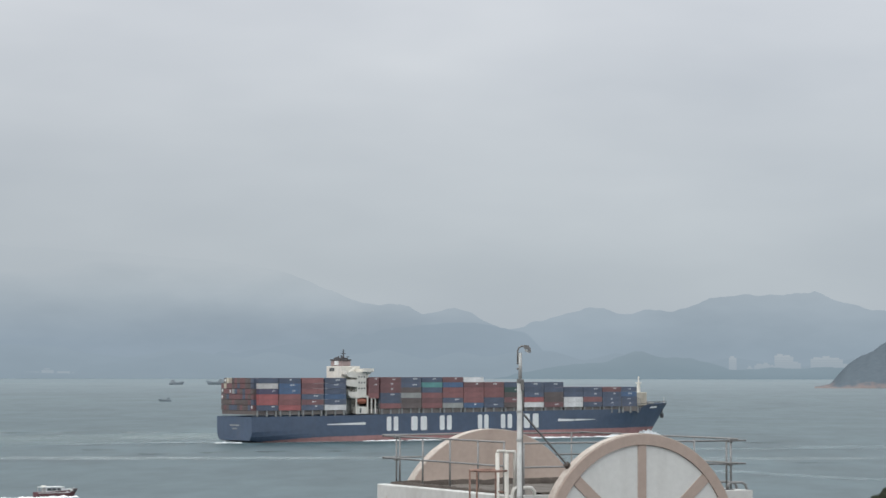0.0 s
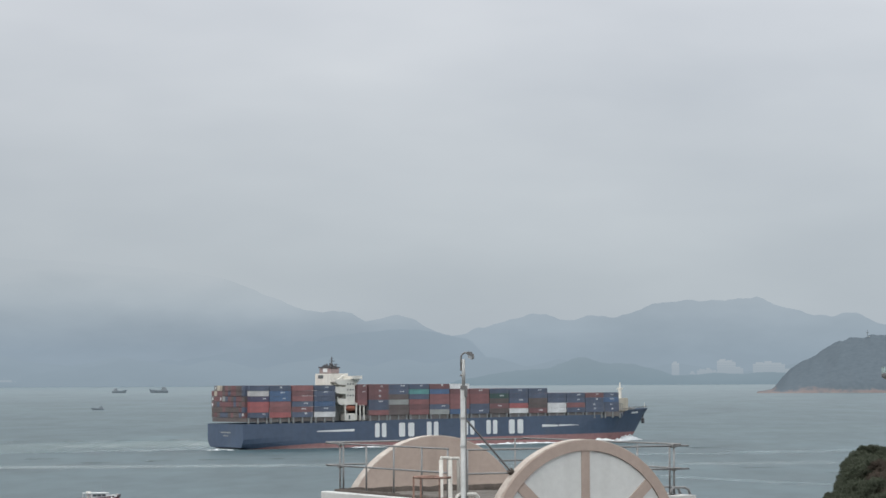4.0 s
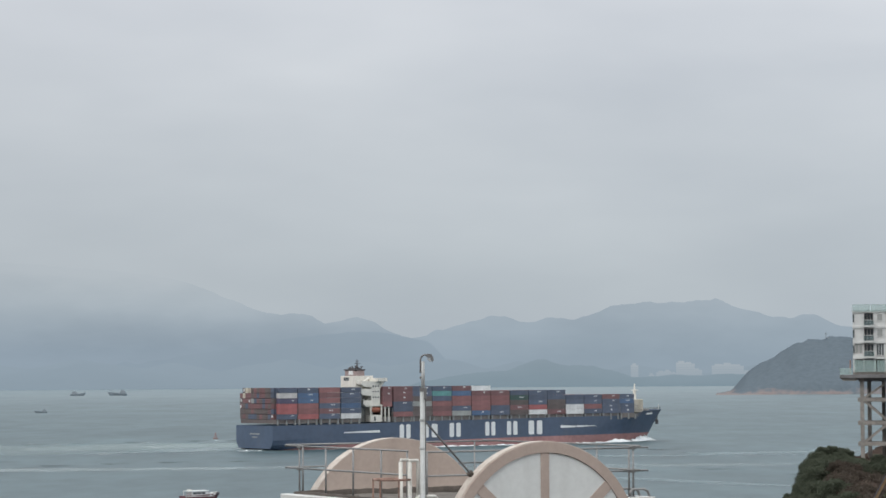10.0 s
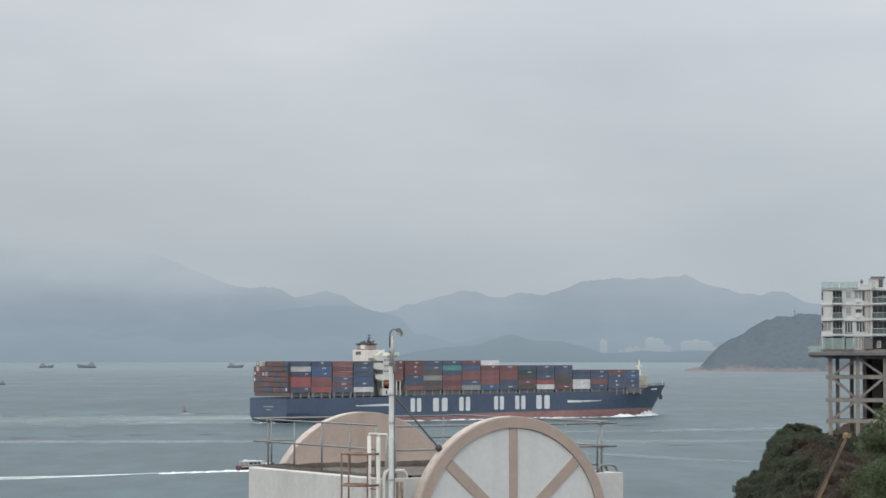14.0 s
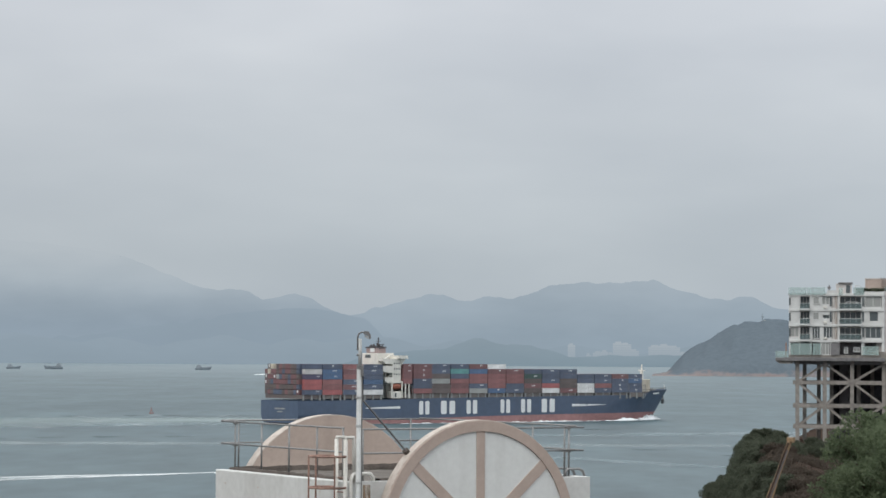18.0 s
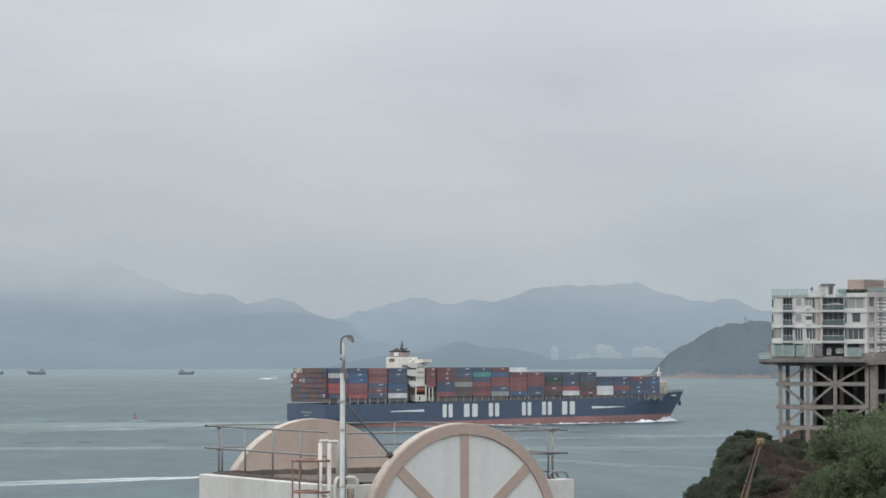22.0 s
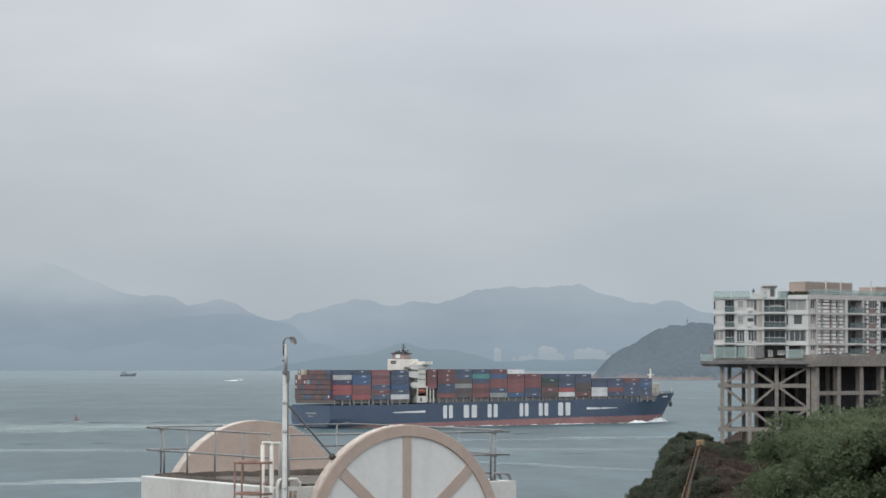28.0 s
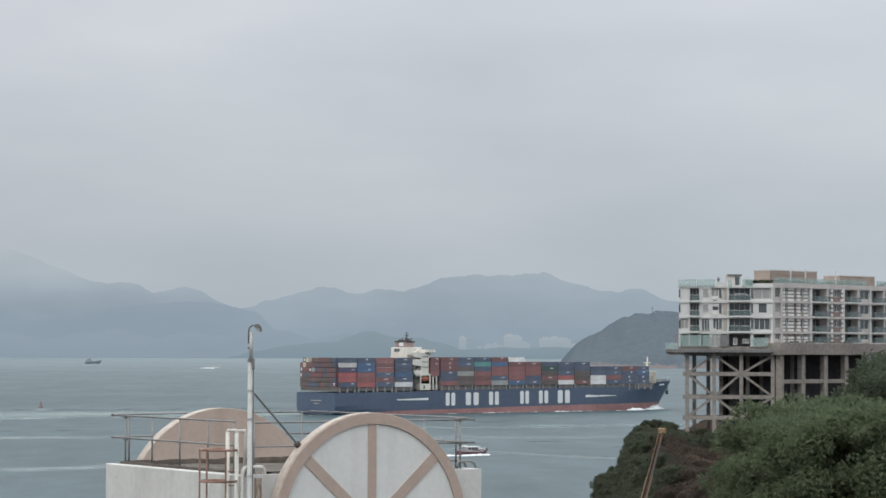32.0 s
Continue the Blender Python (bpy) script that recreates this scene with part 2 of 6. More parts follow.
M_BWHITE = material("white_facade_paint", (0.58, 0.59, 0.58), 0.8, 0.07, 0.15, stain=0.10)
M_BGREY = material("grey_facade_paint", (0.52, 0.495, 0.482), 0.85, 0.08, 0.12, stain=0.16)
M_BPINK = material("dusky_wall_tile", (0.24, 0.185, 0.175), 0.8, 0.1, 0.3)
M_BTAUPE = material("taupe_wall_paint", (0.37, 0.325, 0.312), 0.85, 0.1, 0.2, stain=0.15)
M_CONC = material("weathered_concrete", (0.262, 0.244, 0.224), 0.95, 0.2, 0.14, stain=0.3, bump=0.2, bump_scale=3)
M_RACK = material("white_service_paint", (0.74, 0.75, 0.74), 0.8, 0.06, 0.5, stain=0.08)
M_BOOM = material("dark_boom_paint", (0.032, 0.022, 0.018), 0.85, 0.2, 0.9, spec=0.15)
# dark wall colour with the shade under deck and podium painted in
M_VOID = material("shaded_void", (0.076, 0.081, 0.090), 0.95, 0.25, 0.12, bump=0.4, bump_scale=0.8)
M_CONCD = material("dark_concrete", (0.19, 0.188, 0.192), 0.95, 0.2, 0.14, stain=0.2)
M_GLASSD = glass_material("dark_window_glass", (0.080, 0.094, 0.100), 0.08)
M_GLASSB = glass_material("curtained_window_glass", (0.30, 0.31, 0.30), 0.2)
M_GGLASS = clear_glass("green_balustrade_glass", (0.40, 0.52, 0.50), 0.58)
M_SMOKE = clear_glass("smoky_balustrade_glass", (0.155, 0.21, 0.215), 0.6)
M_PENT = material("beige_penthouse_cladding", (0.37, 0.30, 0.262), 0.8, 0.08, 0.3)
M_YELLOW = material("worn_yellow_crane_paint", (0.29, 0.19, 0.098), 0.7, 0.2, 0.9, stain=0.4)
M_BARK = material("bark", (0.085, 0.065, 0.05), 0.95, 0.2, 2.0)
M_SOIL = material("hillside_scrub", (0.058, 0.039, 0.033), 1.0, 0.3, 0.05, bump=0.5, bump_scale=0.6, dark=(0.030, 0.028, 0.023), spec=0.0)
M_LAUNCHRED = material("launch_red_hull", (0.10, 0.035, 0.042), 0.4, 0.08, 0.5)
# far boats: pale blue-grey, haze painted into hull and house colours
M_BOATDARK = material("distant_boat_hull", (0.195, 0.232, 0.260), 0.8, 0.15, 0.2)
M_BOATGREY = material("distant_boat_house", (0.245, 0.280, 0.305), 0.8, 0.1, 0.2)
M_BUOY = material("red_buoy_paint", (0.28, 0.165, 0.158), 0.6, 0.1, 1.0)



def rust_run_material():
    """Thin uneven dirt on a wall."""
    m = bpy.data.materials.new("rust_run")
    m.use_nodes = True
    t = m.node_tree
    b = t.nodes["Principled BSDF"]
    tc = t.nodes.new("ShaderNodeTexCoord")
    n = noise_tex(t, mapped(t, tc.outputs["Object"], (14, 14, 1.6)), 1.0, 4.0, 0.6)
    b.inputs["Base Color"].default_value = (0.30, 0.20, 0.12, 1)
    b.inputs["Roughness"].default_value = 0.95
    t.links.new(maths(t, "MULTIPLY", ramp(t, n, (0.40, (0, 0, 0)), (0.65, (1, 1, 1))), 0.7), b.inputs["Alpha"])
    return m


M_RUSTRUN = rust_run_material()


def leaf_material(name, a, b):
    m = bpy.data.materials.new(name)
    m.use_nodes = True
    t = m.node_tree
    p = t.nodes["Principled BSDF"]
    g = t.nodes.new("ShaderNodeNewGeometry")
    tc = t.nodes.new("ShaderNodeTexCoord")
    n = noise_tex(t, mapped(t, tc.outputs["Object"], (0.45, 0.45, 0.45)), 1.0, 3.0)
    c = mix(t, g.outputs["Random Per Island"], a, b)
    c = mix(t, 1.0, c, ramp(t, n, (0.3, (0.78, 0.80, 0.75)), (0.7, (1.15, 1.12, 1.08))), "MULTIPLY")
    t.links.new(c, p.inputs["Base Color"])
    p.inputs["Roughness"].default_value, p.inputs["Specular IOR Level"].default_value = 0.7, 0.25
    thin = t.nodes.new("ShaderNodeBsdfTranslucent")
    t.links.new(c, thin.inputs["Color"])
    both = N(t, "ShaderNodeMixShader", Fac=0.6)
    t.links.new(p.outputs[0], both.inputs[1])
    t.links.new(thin.outputs[0], both.inputs[2])
    t.links.new(both.outputs[0], t.nodes["Material Output"].inputs[0])
    return m


M_LEAF = leaf_material("tree_leaves", (0.110, 0.144, 0.088), (0.147, 0.185, 0.112))
M_LEAFDEEP = leaf_material("deep_green_leaves", (0.078, 0.099, 0.072), (0.106, 0.130, 0.092))
M_LEAFDARK = leaf_material("dark_shrub_leaves", (0.082, 0.096, 0.072), (0.110, 0.124, 0.092))
M_LEAFDRY = leaf_material("dry_scrub_leaves", (0.080, 0.066, 0.056), (0.104, 0.084, 0.070))

# ---- mesh helpers ----


class Geo:
    """Vertices and faces that are gathered for one mesh."""

    def __init__(self):
        self.v, self.f = [], []

    def add(self, v, f):
        n = len(self.v)
        self.v += [tuple(p) for p in v]
        self.f += [tuple(i + n for i in q) for q in f]
        return self

    def box(self, x0, x1, y0, y1, z0, z1, cut=0.0):
        if cut <= 0:
            return self.add([(x, y, z) for z in (z0, z1) for y in (y0, y1) for x in (x0, x1)],
                            [(0, 2, 3, 1), (4, 5, 7, 6), (0, 1, 5, 4), (2, 6, 7, 3), (0, 4, 6, 2), (1, 3, 7, 5)])
        c = cut
        ring = lambda k, z: [(x0 + k, y0 + c, z), (x0 + c, y0 + k, z), (x1 - c, y0 + k, z), (x1 - k, y0 + c, z),
                             (x1 - k, y1 - c, z), (x1 - c, y1 - k, z), (x0 + c, y1 - k, z), (x0 + k, y1 - c, z)]
        v = ring(c, z0) + ring(0, z0 + c) + ring(0, z1 - c) + ring(c, z1)
        f = [tuple(range(7, -1, -1)), tuple(range(24, 32))]
        for r in range(3):
            f += [(r * 8 + i, r * 8 + (i + 1) % 8, r * 8 + 8 + (i + 1) % 8, r * 8 + 8 + i) for i in range(8)]
        return self.add(v, f)

    def tube(self, a, b, r, r2=None, n=8):
        a, b = Vector(a), Vector(b)
        r2 = r if r2 is None else r2
        w = (b - a).normalized()
        u = w.orthogonal().normalized()
        k = w.cross(u)
        ring = lambda c, q: [c + (u * math.cos(6.28319 * i / n) + k * math.sin(6.28319 * i / n)) * q for i in range(n)]
        f = [(i, (i + 1) % n, n + (i + 1) % n, n + i) for i in range(n)]
        return self.add(ring(a, r) + ring(b, r2), f + [tuple(range(n - 1, -1, -1)), tuple(range(n, 2 * n))])

    def bar(self, a, b, w, h):
        """A square beam from a to b."""
        a, b = Vector(a), Vector(b)
        d = (b - a).normalized()
        s = d.cross(Vector((0, 0, 1)))
        s = s.normalized() if s.length > 1e-4 else Vector((1, 0, 0))
        t = s.cross(d)
        ring = lambda c: [c + s * w / 2 + t * h / 2, c - s * w / 2 + t * h / 2, c - s * w / 2 - t * h / 2, c + s * w / 2 - t * h / 2]
        return self.add(ring(a) + ring(b), [(0, 1, 5, 4), (1, 2, 6, 5), (2, 3, 7, 6), (3, 0, 4, 7), (3, 2, 1, 0), (4, 5, 6, 7)])

    def path(self, pts, r, n=8):
        pts = [Vector(p) for p in pts]
        ways = [(b - a).normalized() for a, b in zip(pts, pts[1:])]
        dirs = [ways[0]] + [(a + b).normalized() for a, b in zip(ways, ways[1:])] + [ways[-1]]
        u = dirs[0].orthogonal().normalized()
        v, f = [], []
        for i, (c, w) in enumerate(zip(pts, dirs)):
            u = (u - w * u.dot(w)).normalized()
            k = w.cross(u)
            v += [c + (u * math.cos(6.28319 * j / n) + k * math.sin(6.28319 * j / n)) * r for j in range(n)]
            if i:
                f += [((i - 1) * n + j, (i - 1) * n + (j + 1) % n, i * n + (j + 1) % n, i * n + j) for j in range(n)]
        m = len(pts) * n
        return self.add(v, f + [tuple(range(n - 1, -1, -1)), tuple(range(m - n, m))])

    def prism(self, outline, y0, y1):
        """An outline in x, z drawn out along y."""
        n = len(outline)
        self.add([(x, y0, z) for x, z in outline] + [(x, y1, z) for x, z in outline],
                 [(i, (i + 1) % n, n + (i + 1) % n, n + i) for i in range(n)] + [tuple(range(n - 1, -1, -1)), tuple(range(n, 2 * n))])
        return self

    def mesh(self, name):
        me = bpy.data.meshes.new(name)
        me.from_pydata(self.v, [], self.f)
        bm = bmesh.new()
        bm.from_mesh(me)
        bmesh.ops.recalc_face_normals(bm, faces=bm.faces)
        bm.to_mesh(me)
        bm.free()
        return me


def part(name, geo, mat, parent=None, label="", smooth=False):
    me = geo.mesh(name) if isinstance(geo, Geo) else geo
    if not me.materials:
        me.materials.append(mat)
    if smooth:
        me.polygons.foreach_set("use_smooth", [True] * len(me.polygons))
    ob = new(name, me)
    ob.parent = parent
    return tagged(ob, label)


def share(name, me, mat, parent, m):
    """A further object on the mesh me, with its own material."""
    ob = new(name, me)
    ob.parent, ob.matrix_basis = parent, m
    ob.material_slots[0].link = "OBJECT"
    ob.material_slots[0].material = mat
    return ob


def thing(name, label, category, m=None, group="", kind=""):
    ob = new(name)
    ob.empty_display_size = 0.5
    if m is not None:
        ob.matrix_basis = m
    return tagged(ob, label, category, group, kind)


def polar(az, r, z=0.0):
    """A place by its bearing in degrees (to the right of +y), its range and its height."""
    return Vector((r * math.sin(radians(az)), r * math.cos(radians(az)), z))

# ---- the sea, one sheet to the far shore ----


def sea_level(r):
    return -1.5 if r < 2000 else -1.5 + 17.9 * min(1.0, (r - 2000) / 2850) ** 1.3


def build_sea():
    g = Geo()
    rings = [150, 300, 450, 600, 800, 1000, 1300, 1600, 2000] + [2000 + 150 * i for i in range(1, 20)]
    steps = 72
    for r in rings:
        g.v += [tuple(polar(360 * i / steps, r, sea_level(r))) for i in range(steps)]
    for a in range(len(rings) - 1):
        g.f += [(a * steps + i, a * steps + (i + 1) % steps, (a + 1) * steps + (i + 1) % steps, (a + 1) * steps + i) for i in range(steps)]
    g.f.append(tuple(range(steps)))
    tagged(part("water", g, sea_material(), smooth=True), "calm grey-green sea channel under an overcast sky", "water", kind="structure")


build_sea()


def strip(name, pts, w0, w1, mat, lift=0.03, bends=24, wander=0.0, parent=None):
    """A long flat band of disturbed water along pts, w0 wide at its start and w1 at its end."""
    pts = [Vector(p) for p in pts]
    me = bpy.data.meshes.new(name)
    v, f, uv = [], [], []
    for i in range(bends + 1):
        k = i / bends
        q = k * (len(pts) - 1)
        j = min(int(q), len(pts) - 2)
        p0, p1, p2, p3 = pts[max(j - 1, 0)], pts[j], pts[j + 1], pts[min(j + 2, len(pts) - 1)]
        u = q - j
        c = 0.5 * (2 * p1 + (p2 - p0) * u + (2 * p0 - 5 * p1 + 4 * p2 - p3) * u * u + (3 * p1 - p0 - 3 * p2 + p3) * u ** 3)
        d = (p2 - p1).lerp(p2 - p0, 0.5 * (1 - u)).lerp(p3 - p1, 0.5 * u)
        side = Vector((-d.y, d.x, 0)).normalized()
        c = c + side * wander * noise.noise((k * 5 + p1.x * 0.01, p1.y * 0.1, 3))
        w = (w0 + (w1 - w0) * k) * (1 + 0.25 * noise.noise((k * 9, w0, 1)))
        for j in range(5):
            q = j / 4
            v.append(tuple(c + side * w * (q - 0.5) + Vector((0, 0, lift + 0.02 * math.sin(math.pi * q)))))
            uv.append((k, q))
        if i:
            n = (i - 1) * 5
            f += [(n + j, n + j + 1, n + j + 6, n + j + 5) for j in range(4)]
    me.from_pydata(v, [], f)
    layer = me.uv_layers.new(name="UVMap")
    for loop in me.loops:
        layer.data[loop.index].uv = uv[loop.vertex_index]
    me.materials.append(mat)
    me.polygons.foreach_set("use_smooth", [True] * len(me.polygons))
    ob = new(name, me)
    ob.parent = parent
    ob.visible_shadow = False
    return ob


M_SLICK = slick_material("pale_slick", (0.42, 0.48, 0.49), 0.8, 0.36)
M_BAND = slick_material("wake_band", (0.29, 0.362, 0.365), 1.2, 0.7)
M_CHURN = slick_material("churned_wake", (0.24, 0.305, 0.33), 0.8, 0.6)
M_RIPPLE = slick_material("dark_ripple", (0.030, 0.050, 0.060), 1.0, 0.42)
M_CAP = slick_material("thin_whitecap", (0.58, 0.63, 0.64), 0.9, 0.5)
M_SPENT = slick_material("spent_wake_foam", (0.52, 0.58, 0.59), 0.75, 0.52, (0.09, 0.055, 0.1))
M_WHITEWATER = slick_material("white_wake", (0.76, 0.80, 0.81), 1.05, 0.85, (0.10, 0.06, 0.1))
SEA = -1.5
tagged(strip("water_streak", [(-330, 935, SEA), (-150, 955, SEA), (100, 975, SEA), (420, 985, SEA)], 44, 36, M_SLICK, 0.06, 60, 5.0),
       "pale foam streak left across the channel", "water streak", group="streaks on the channel", kind="stuff")
tagged(strip("water_streak", [(80, 1120, SEA), (260, 1150, SEA), (470, 1165, SEA)], 40, 60, M_CHURN, 0.06, 40, 6.0),
       "faint pale band of smooth water", "water streak", group="streaks on the channel", kind="stuff")
tagged(strip("water_streak", [(36, 856, SEA), (62, 815, SEA), (86, 786, SEA), (140, 778, SEA), (220, 790, SEA)], 16, 26, M_CHURN, 0.06, 50, 4.0),
       "faint pale band of smooth water", "water streak", group="streaks on the channel", kind="stuff")
tagged(strip("water_streak", [(20, 1085, SEA), (80, 1096, SEA), (150, 1090, SEA)], 26, 40, M_CHURN, 0.07, 40, 6.0),
       "faint pale band of smooth water", "water streak", group="streaks on the channel", kind="stuff")
# the broad trail of the ship across the channel, with a foam line on its near edge
tagged(strip("ship_trail", [(20, 1345, SEA), (-40, 1325, SEA), (-95, 1312, SEA), (-150, 1292, SEA), (-205, 1255, SEA), (-265, 1215, SEA), (-340, 1180, SEA), (-470, 1150, SEA)], 110, 200, M_BAND, 0.05, 120, 6.0),
       "broad pale churned trail behind the container ship", "wake", kind="stuff")
tagged(strip("trail_edge", [(-95, 1232, SEA), (-132, 1230, SEA), (-160, 1196, SEA), (-205, 1160, SEA), (-262, 1110, SEA), (-330, 1085, SEA)], 22, 34, M_CHURN, 0.07, 90, 6.0),
       "pale foam line on the near edge of the trail", "wake", kind="stuff")
for x, y, length, w in ((-314, 1322, 17, 34), (-282, 1326, 14, 30), (-252, 1328, 15, 36), (-228, 1340, 10, 30), (-203, 1362, 16, 34), (-172, 1388, 12, 32), (-152, 1392, 18, 34), (-118, 1404, 13, 30), (-92, 1412, 15, 34),
                        (-56, 1432, 16, 30), (-40, 1440, 12, 28), (-182, 996, 14, 20), (-160, 1014, 8, 18), (-140, 1030, 13, 22), (-112, 1040, 12, 18), (-215, 1046, 14, 22), (40, 905, 16, 18), (66, 1180, 16, 30), (98, 872, 12, 14), (70, 925, 18, 16)):
    tagged(strip("water_ripple", [(x, y, SEA), (x + length * 0.5, y + 2, SEA), (x + length, y - 2, SEA)], w, w * 0.7, M_RIPPLE, 0.08, 12, 2.0),
           "short dark ripple on the grey water", "ripple", group="dark ripples", kind="stuff")

for x, y, length, w in ((-250, 1336, 5, 26), (-238, 1344, 5, 26), (-233, 1230, 10, 24), (-212, 1222, 8, 22), (-196, 1366, 7, 24), (-184, 1150, 9, 18), (-160, 1394, 8, 26), (-146, 1210, 10, 20), (-122, 1406, 7, 24), (-96, 1414, 8, 26), (-62, 1434, 7, 24),
                        (-292, 1330, 6, 24), (-320, 1330, 8, 26), (-270, 1180, 8, 20), (-176, 1264, 10, 20)):
    tagged(strip("whitecap", [(x, y, SEA), (x + length * 0.5, y + 1.5, SEA), (x + length, y - 1, SEA)], w, w * 0.6, M_CAP, 0.09, 12, 2.0),
           "small broken whitecap on the old wake", "whitecap", group="whitecaps on the wake", kind="stuff")

# ---- far land ----


def ridge_height(az, peaks, rough, seed):
    h = 0.0
    for centre, width, top in peaks:
        d = abs(az - centre) / width
        if d < 1:
            h = max(h, top * (1 - d) ** 0.8)
    n = sum(noise.noise((az * 1.6 * 2 ** o, seed, o)) / 2 ** o for o in range(5))
    return max(0.0, h * (1 + rough * n * 0.6) + rough * 18 * n)


def ridge(name, label, peaks, r, depth, mat, lo, hi, rough=0.08, seed=1.0, smooth_by=5, step=0.06, shore=1.0, line=None):
    """A range of hills: a relief whose crest follows its peaks, or a line fitted to the camera's view."""
    n = int((hi - lo) / step)
    if line:
        raw = []
        for i in range(n + 1):
            az = lo + i * step
            j = max(k for k in range(len(line) - 1) if line[k][0] <= az + 1e-6)
            (a0, h0), (a1, h1) = line[j], line[j + 1]
            q = sum(noise.noise((az * 1.8 * 2 ** o, seed, o)) / 1.75 ** o for o in range(6))
            raw.append(h0 + (h1 - h0) * min(1.0, (az - a0) / (a1 - a0)) + rough * 40 * q)
    else:
        raw = [ridge_height(lo + i * step, peaks, rough, seed) for i in range(n + 1)]
    for _ in range(smooth_by):
        raw = [raw[0]] + [(raw[i - 1] + 2 * raw[i] + raw[i + 1]) / 4 for i in range(1, n)] + [raw[-1]]
    g = Geo()
    rows = 9
    base = sea_level(r) - 1.5
    for j in range(rows):
        k = j / (rows - 1)
        rise = math.sin(math.pi * min(1.0, k * 0.78)) ** 0.8 if k < 0.65 else math.sin(math.pi * 0.507) * (1 - (k - 0.65) / 0.35)
        for i in range(n + 1):
            az = lo + i * step
            wob = 1 + 0.22 * noise.noise((az * 2.2, k * 4, seed + 5)) * (1 if 0 < k < 0.6 else 0)
            g.v.append(tuple(polar(az, r + depth * k * (1 if k else shore), base + max(0.0, raw[i]) * min(1.0, rise * wob))))
    for j in range(rows - 1):
        g.f += [(j * (n + 1) + i, j * (n + 1) + i + 1, (j + 1) * (n + 1) + i + 1, (j + 1) * (n + 1) + i) for i in range(n)]
    return tagged(part(name, g, mat, smooth=True), label, "hills", kind="structure")


# pale blues hold the distance haze, lighter towards the crests
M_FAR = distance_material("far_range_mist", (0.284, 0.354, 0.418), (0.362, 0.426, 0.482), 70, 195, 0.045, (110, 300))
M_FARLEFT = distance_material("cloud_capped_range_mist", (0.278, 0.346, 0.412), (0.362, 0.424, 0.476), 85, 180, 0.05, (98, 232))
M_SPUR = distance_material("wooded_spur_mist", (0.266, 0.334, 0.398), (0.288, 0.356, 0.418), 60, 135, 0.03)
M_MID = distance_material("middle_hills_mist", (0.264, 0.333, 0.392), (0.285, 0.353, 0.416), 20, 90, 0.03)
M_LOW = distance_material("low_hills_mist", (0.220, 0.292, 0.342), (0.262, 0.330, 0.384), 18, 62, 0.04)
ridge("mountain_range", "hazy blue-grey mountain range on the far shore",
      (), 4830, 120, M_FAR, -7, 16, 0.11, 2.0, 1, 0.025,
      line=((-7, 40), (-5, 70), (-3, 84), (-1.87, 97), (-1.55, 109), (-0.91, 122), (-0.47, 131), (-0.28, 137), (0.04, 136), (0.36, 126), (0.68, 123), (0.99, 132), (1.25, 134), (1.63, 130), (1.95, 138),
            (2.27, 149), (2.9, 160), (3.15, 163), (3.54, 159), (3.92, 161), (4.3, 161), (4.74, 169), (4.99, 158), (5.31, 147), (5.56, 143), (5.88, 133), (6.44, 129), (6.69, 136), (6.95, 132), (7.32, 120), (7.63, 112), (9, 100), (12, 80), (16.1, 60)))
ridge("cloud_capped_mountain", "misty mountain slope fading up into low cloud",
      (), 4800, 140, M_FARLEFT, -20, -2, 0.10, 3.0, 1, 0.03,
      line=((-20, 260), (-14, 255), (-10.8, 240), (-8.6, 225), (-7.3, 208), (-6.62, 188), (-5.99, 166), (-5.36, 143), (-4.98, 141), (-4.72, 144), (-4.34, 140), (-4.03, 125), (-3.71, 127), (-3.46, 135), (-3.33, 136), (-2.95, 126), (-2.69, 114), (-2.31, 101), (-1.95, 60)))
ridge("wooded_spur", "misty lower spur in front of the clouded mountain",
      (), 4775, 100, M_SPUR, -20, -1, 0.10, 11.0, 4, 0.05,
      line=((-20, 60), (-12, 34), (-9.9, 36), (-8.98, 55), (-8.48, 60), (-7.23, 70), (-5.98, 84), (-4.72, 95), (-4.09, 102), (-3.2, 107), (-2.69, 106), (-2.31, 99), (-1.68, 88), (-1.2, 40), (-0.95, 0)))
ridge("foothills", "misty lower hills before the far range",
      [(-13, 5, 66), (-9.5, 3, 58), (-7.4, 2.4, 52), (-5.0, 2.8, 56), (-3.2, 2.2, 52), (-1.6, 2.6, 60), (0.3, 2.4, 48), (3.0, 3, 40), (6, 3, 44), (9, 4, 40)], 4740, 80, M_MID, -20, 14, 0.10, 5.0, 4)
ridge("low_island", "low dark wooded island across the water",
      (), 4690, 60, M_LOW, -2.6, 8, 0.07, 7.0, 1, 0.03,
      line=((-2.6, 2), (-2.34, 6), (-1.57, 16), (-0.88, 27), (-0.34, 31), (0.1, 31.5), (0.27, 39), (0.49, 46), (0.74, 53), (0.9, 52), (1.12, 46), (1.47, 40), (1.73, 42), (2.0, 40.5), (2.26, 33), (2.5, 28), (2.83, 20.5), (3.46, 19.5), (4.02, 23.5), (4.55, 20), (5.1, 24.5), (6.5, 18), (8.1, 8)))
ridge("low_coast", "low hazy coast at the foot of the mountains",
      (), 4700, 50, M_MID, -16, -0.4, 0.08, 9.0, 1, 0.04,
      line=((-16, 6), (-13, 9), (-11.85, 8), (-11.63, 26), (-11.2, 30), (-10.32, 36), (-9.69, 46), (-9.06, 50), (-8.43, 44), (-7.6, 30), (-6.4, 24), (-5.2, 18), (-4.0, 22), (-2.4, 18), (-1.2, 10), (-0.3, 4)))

# towers and window bands glow only to carry the haze painted in their colour
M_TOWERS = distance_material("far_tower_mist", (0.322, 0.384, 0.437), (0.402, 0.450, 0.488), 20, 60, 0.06)
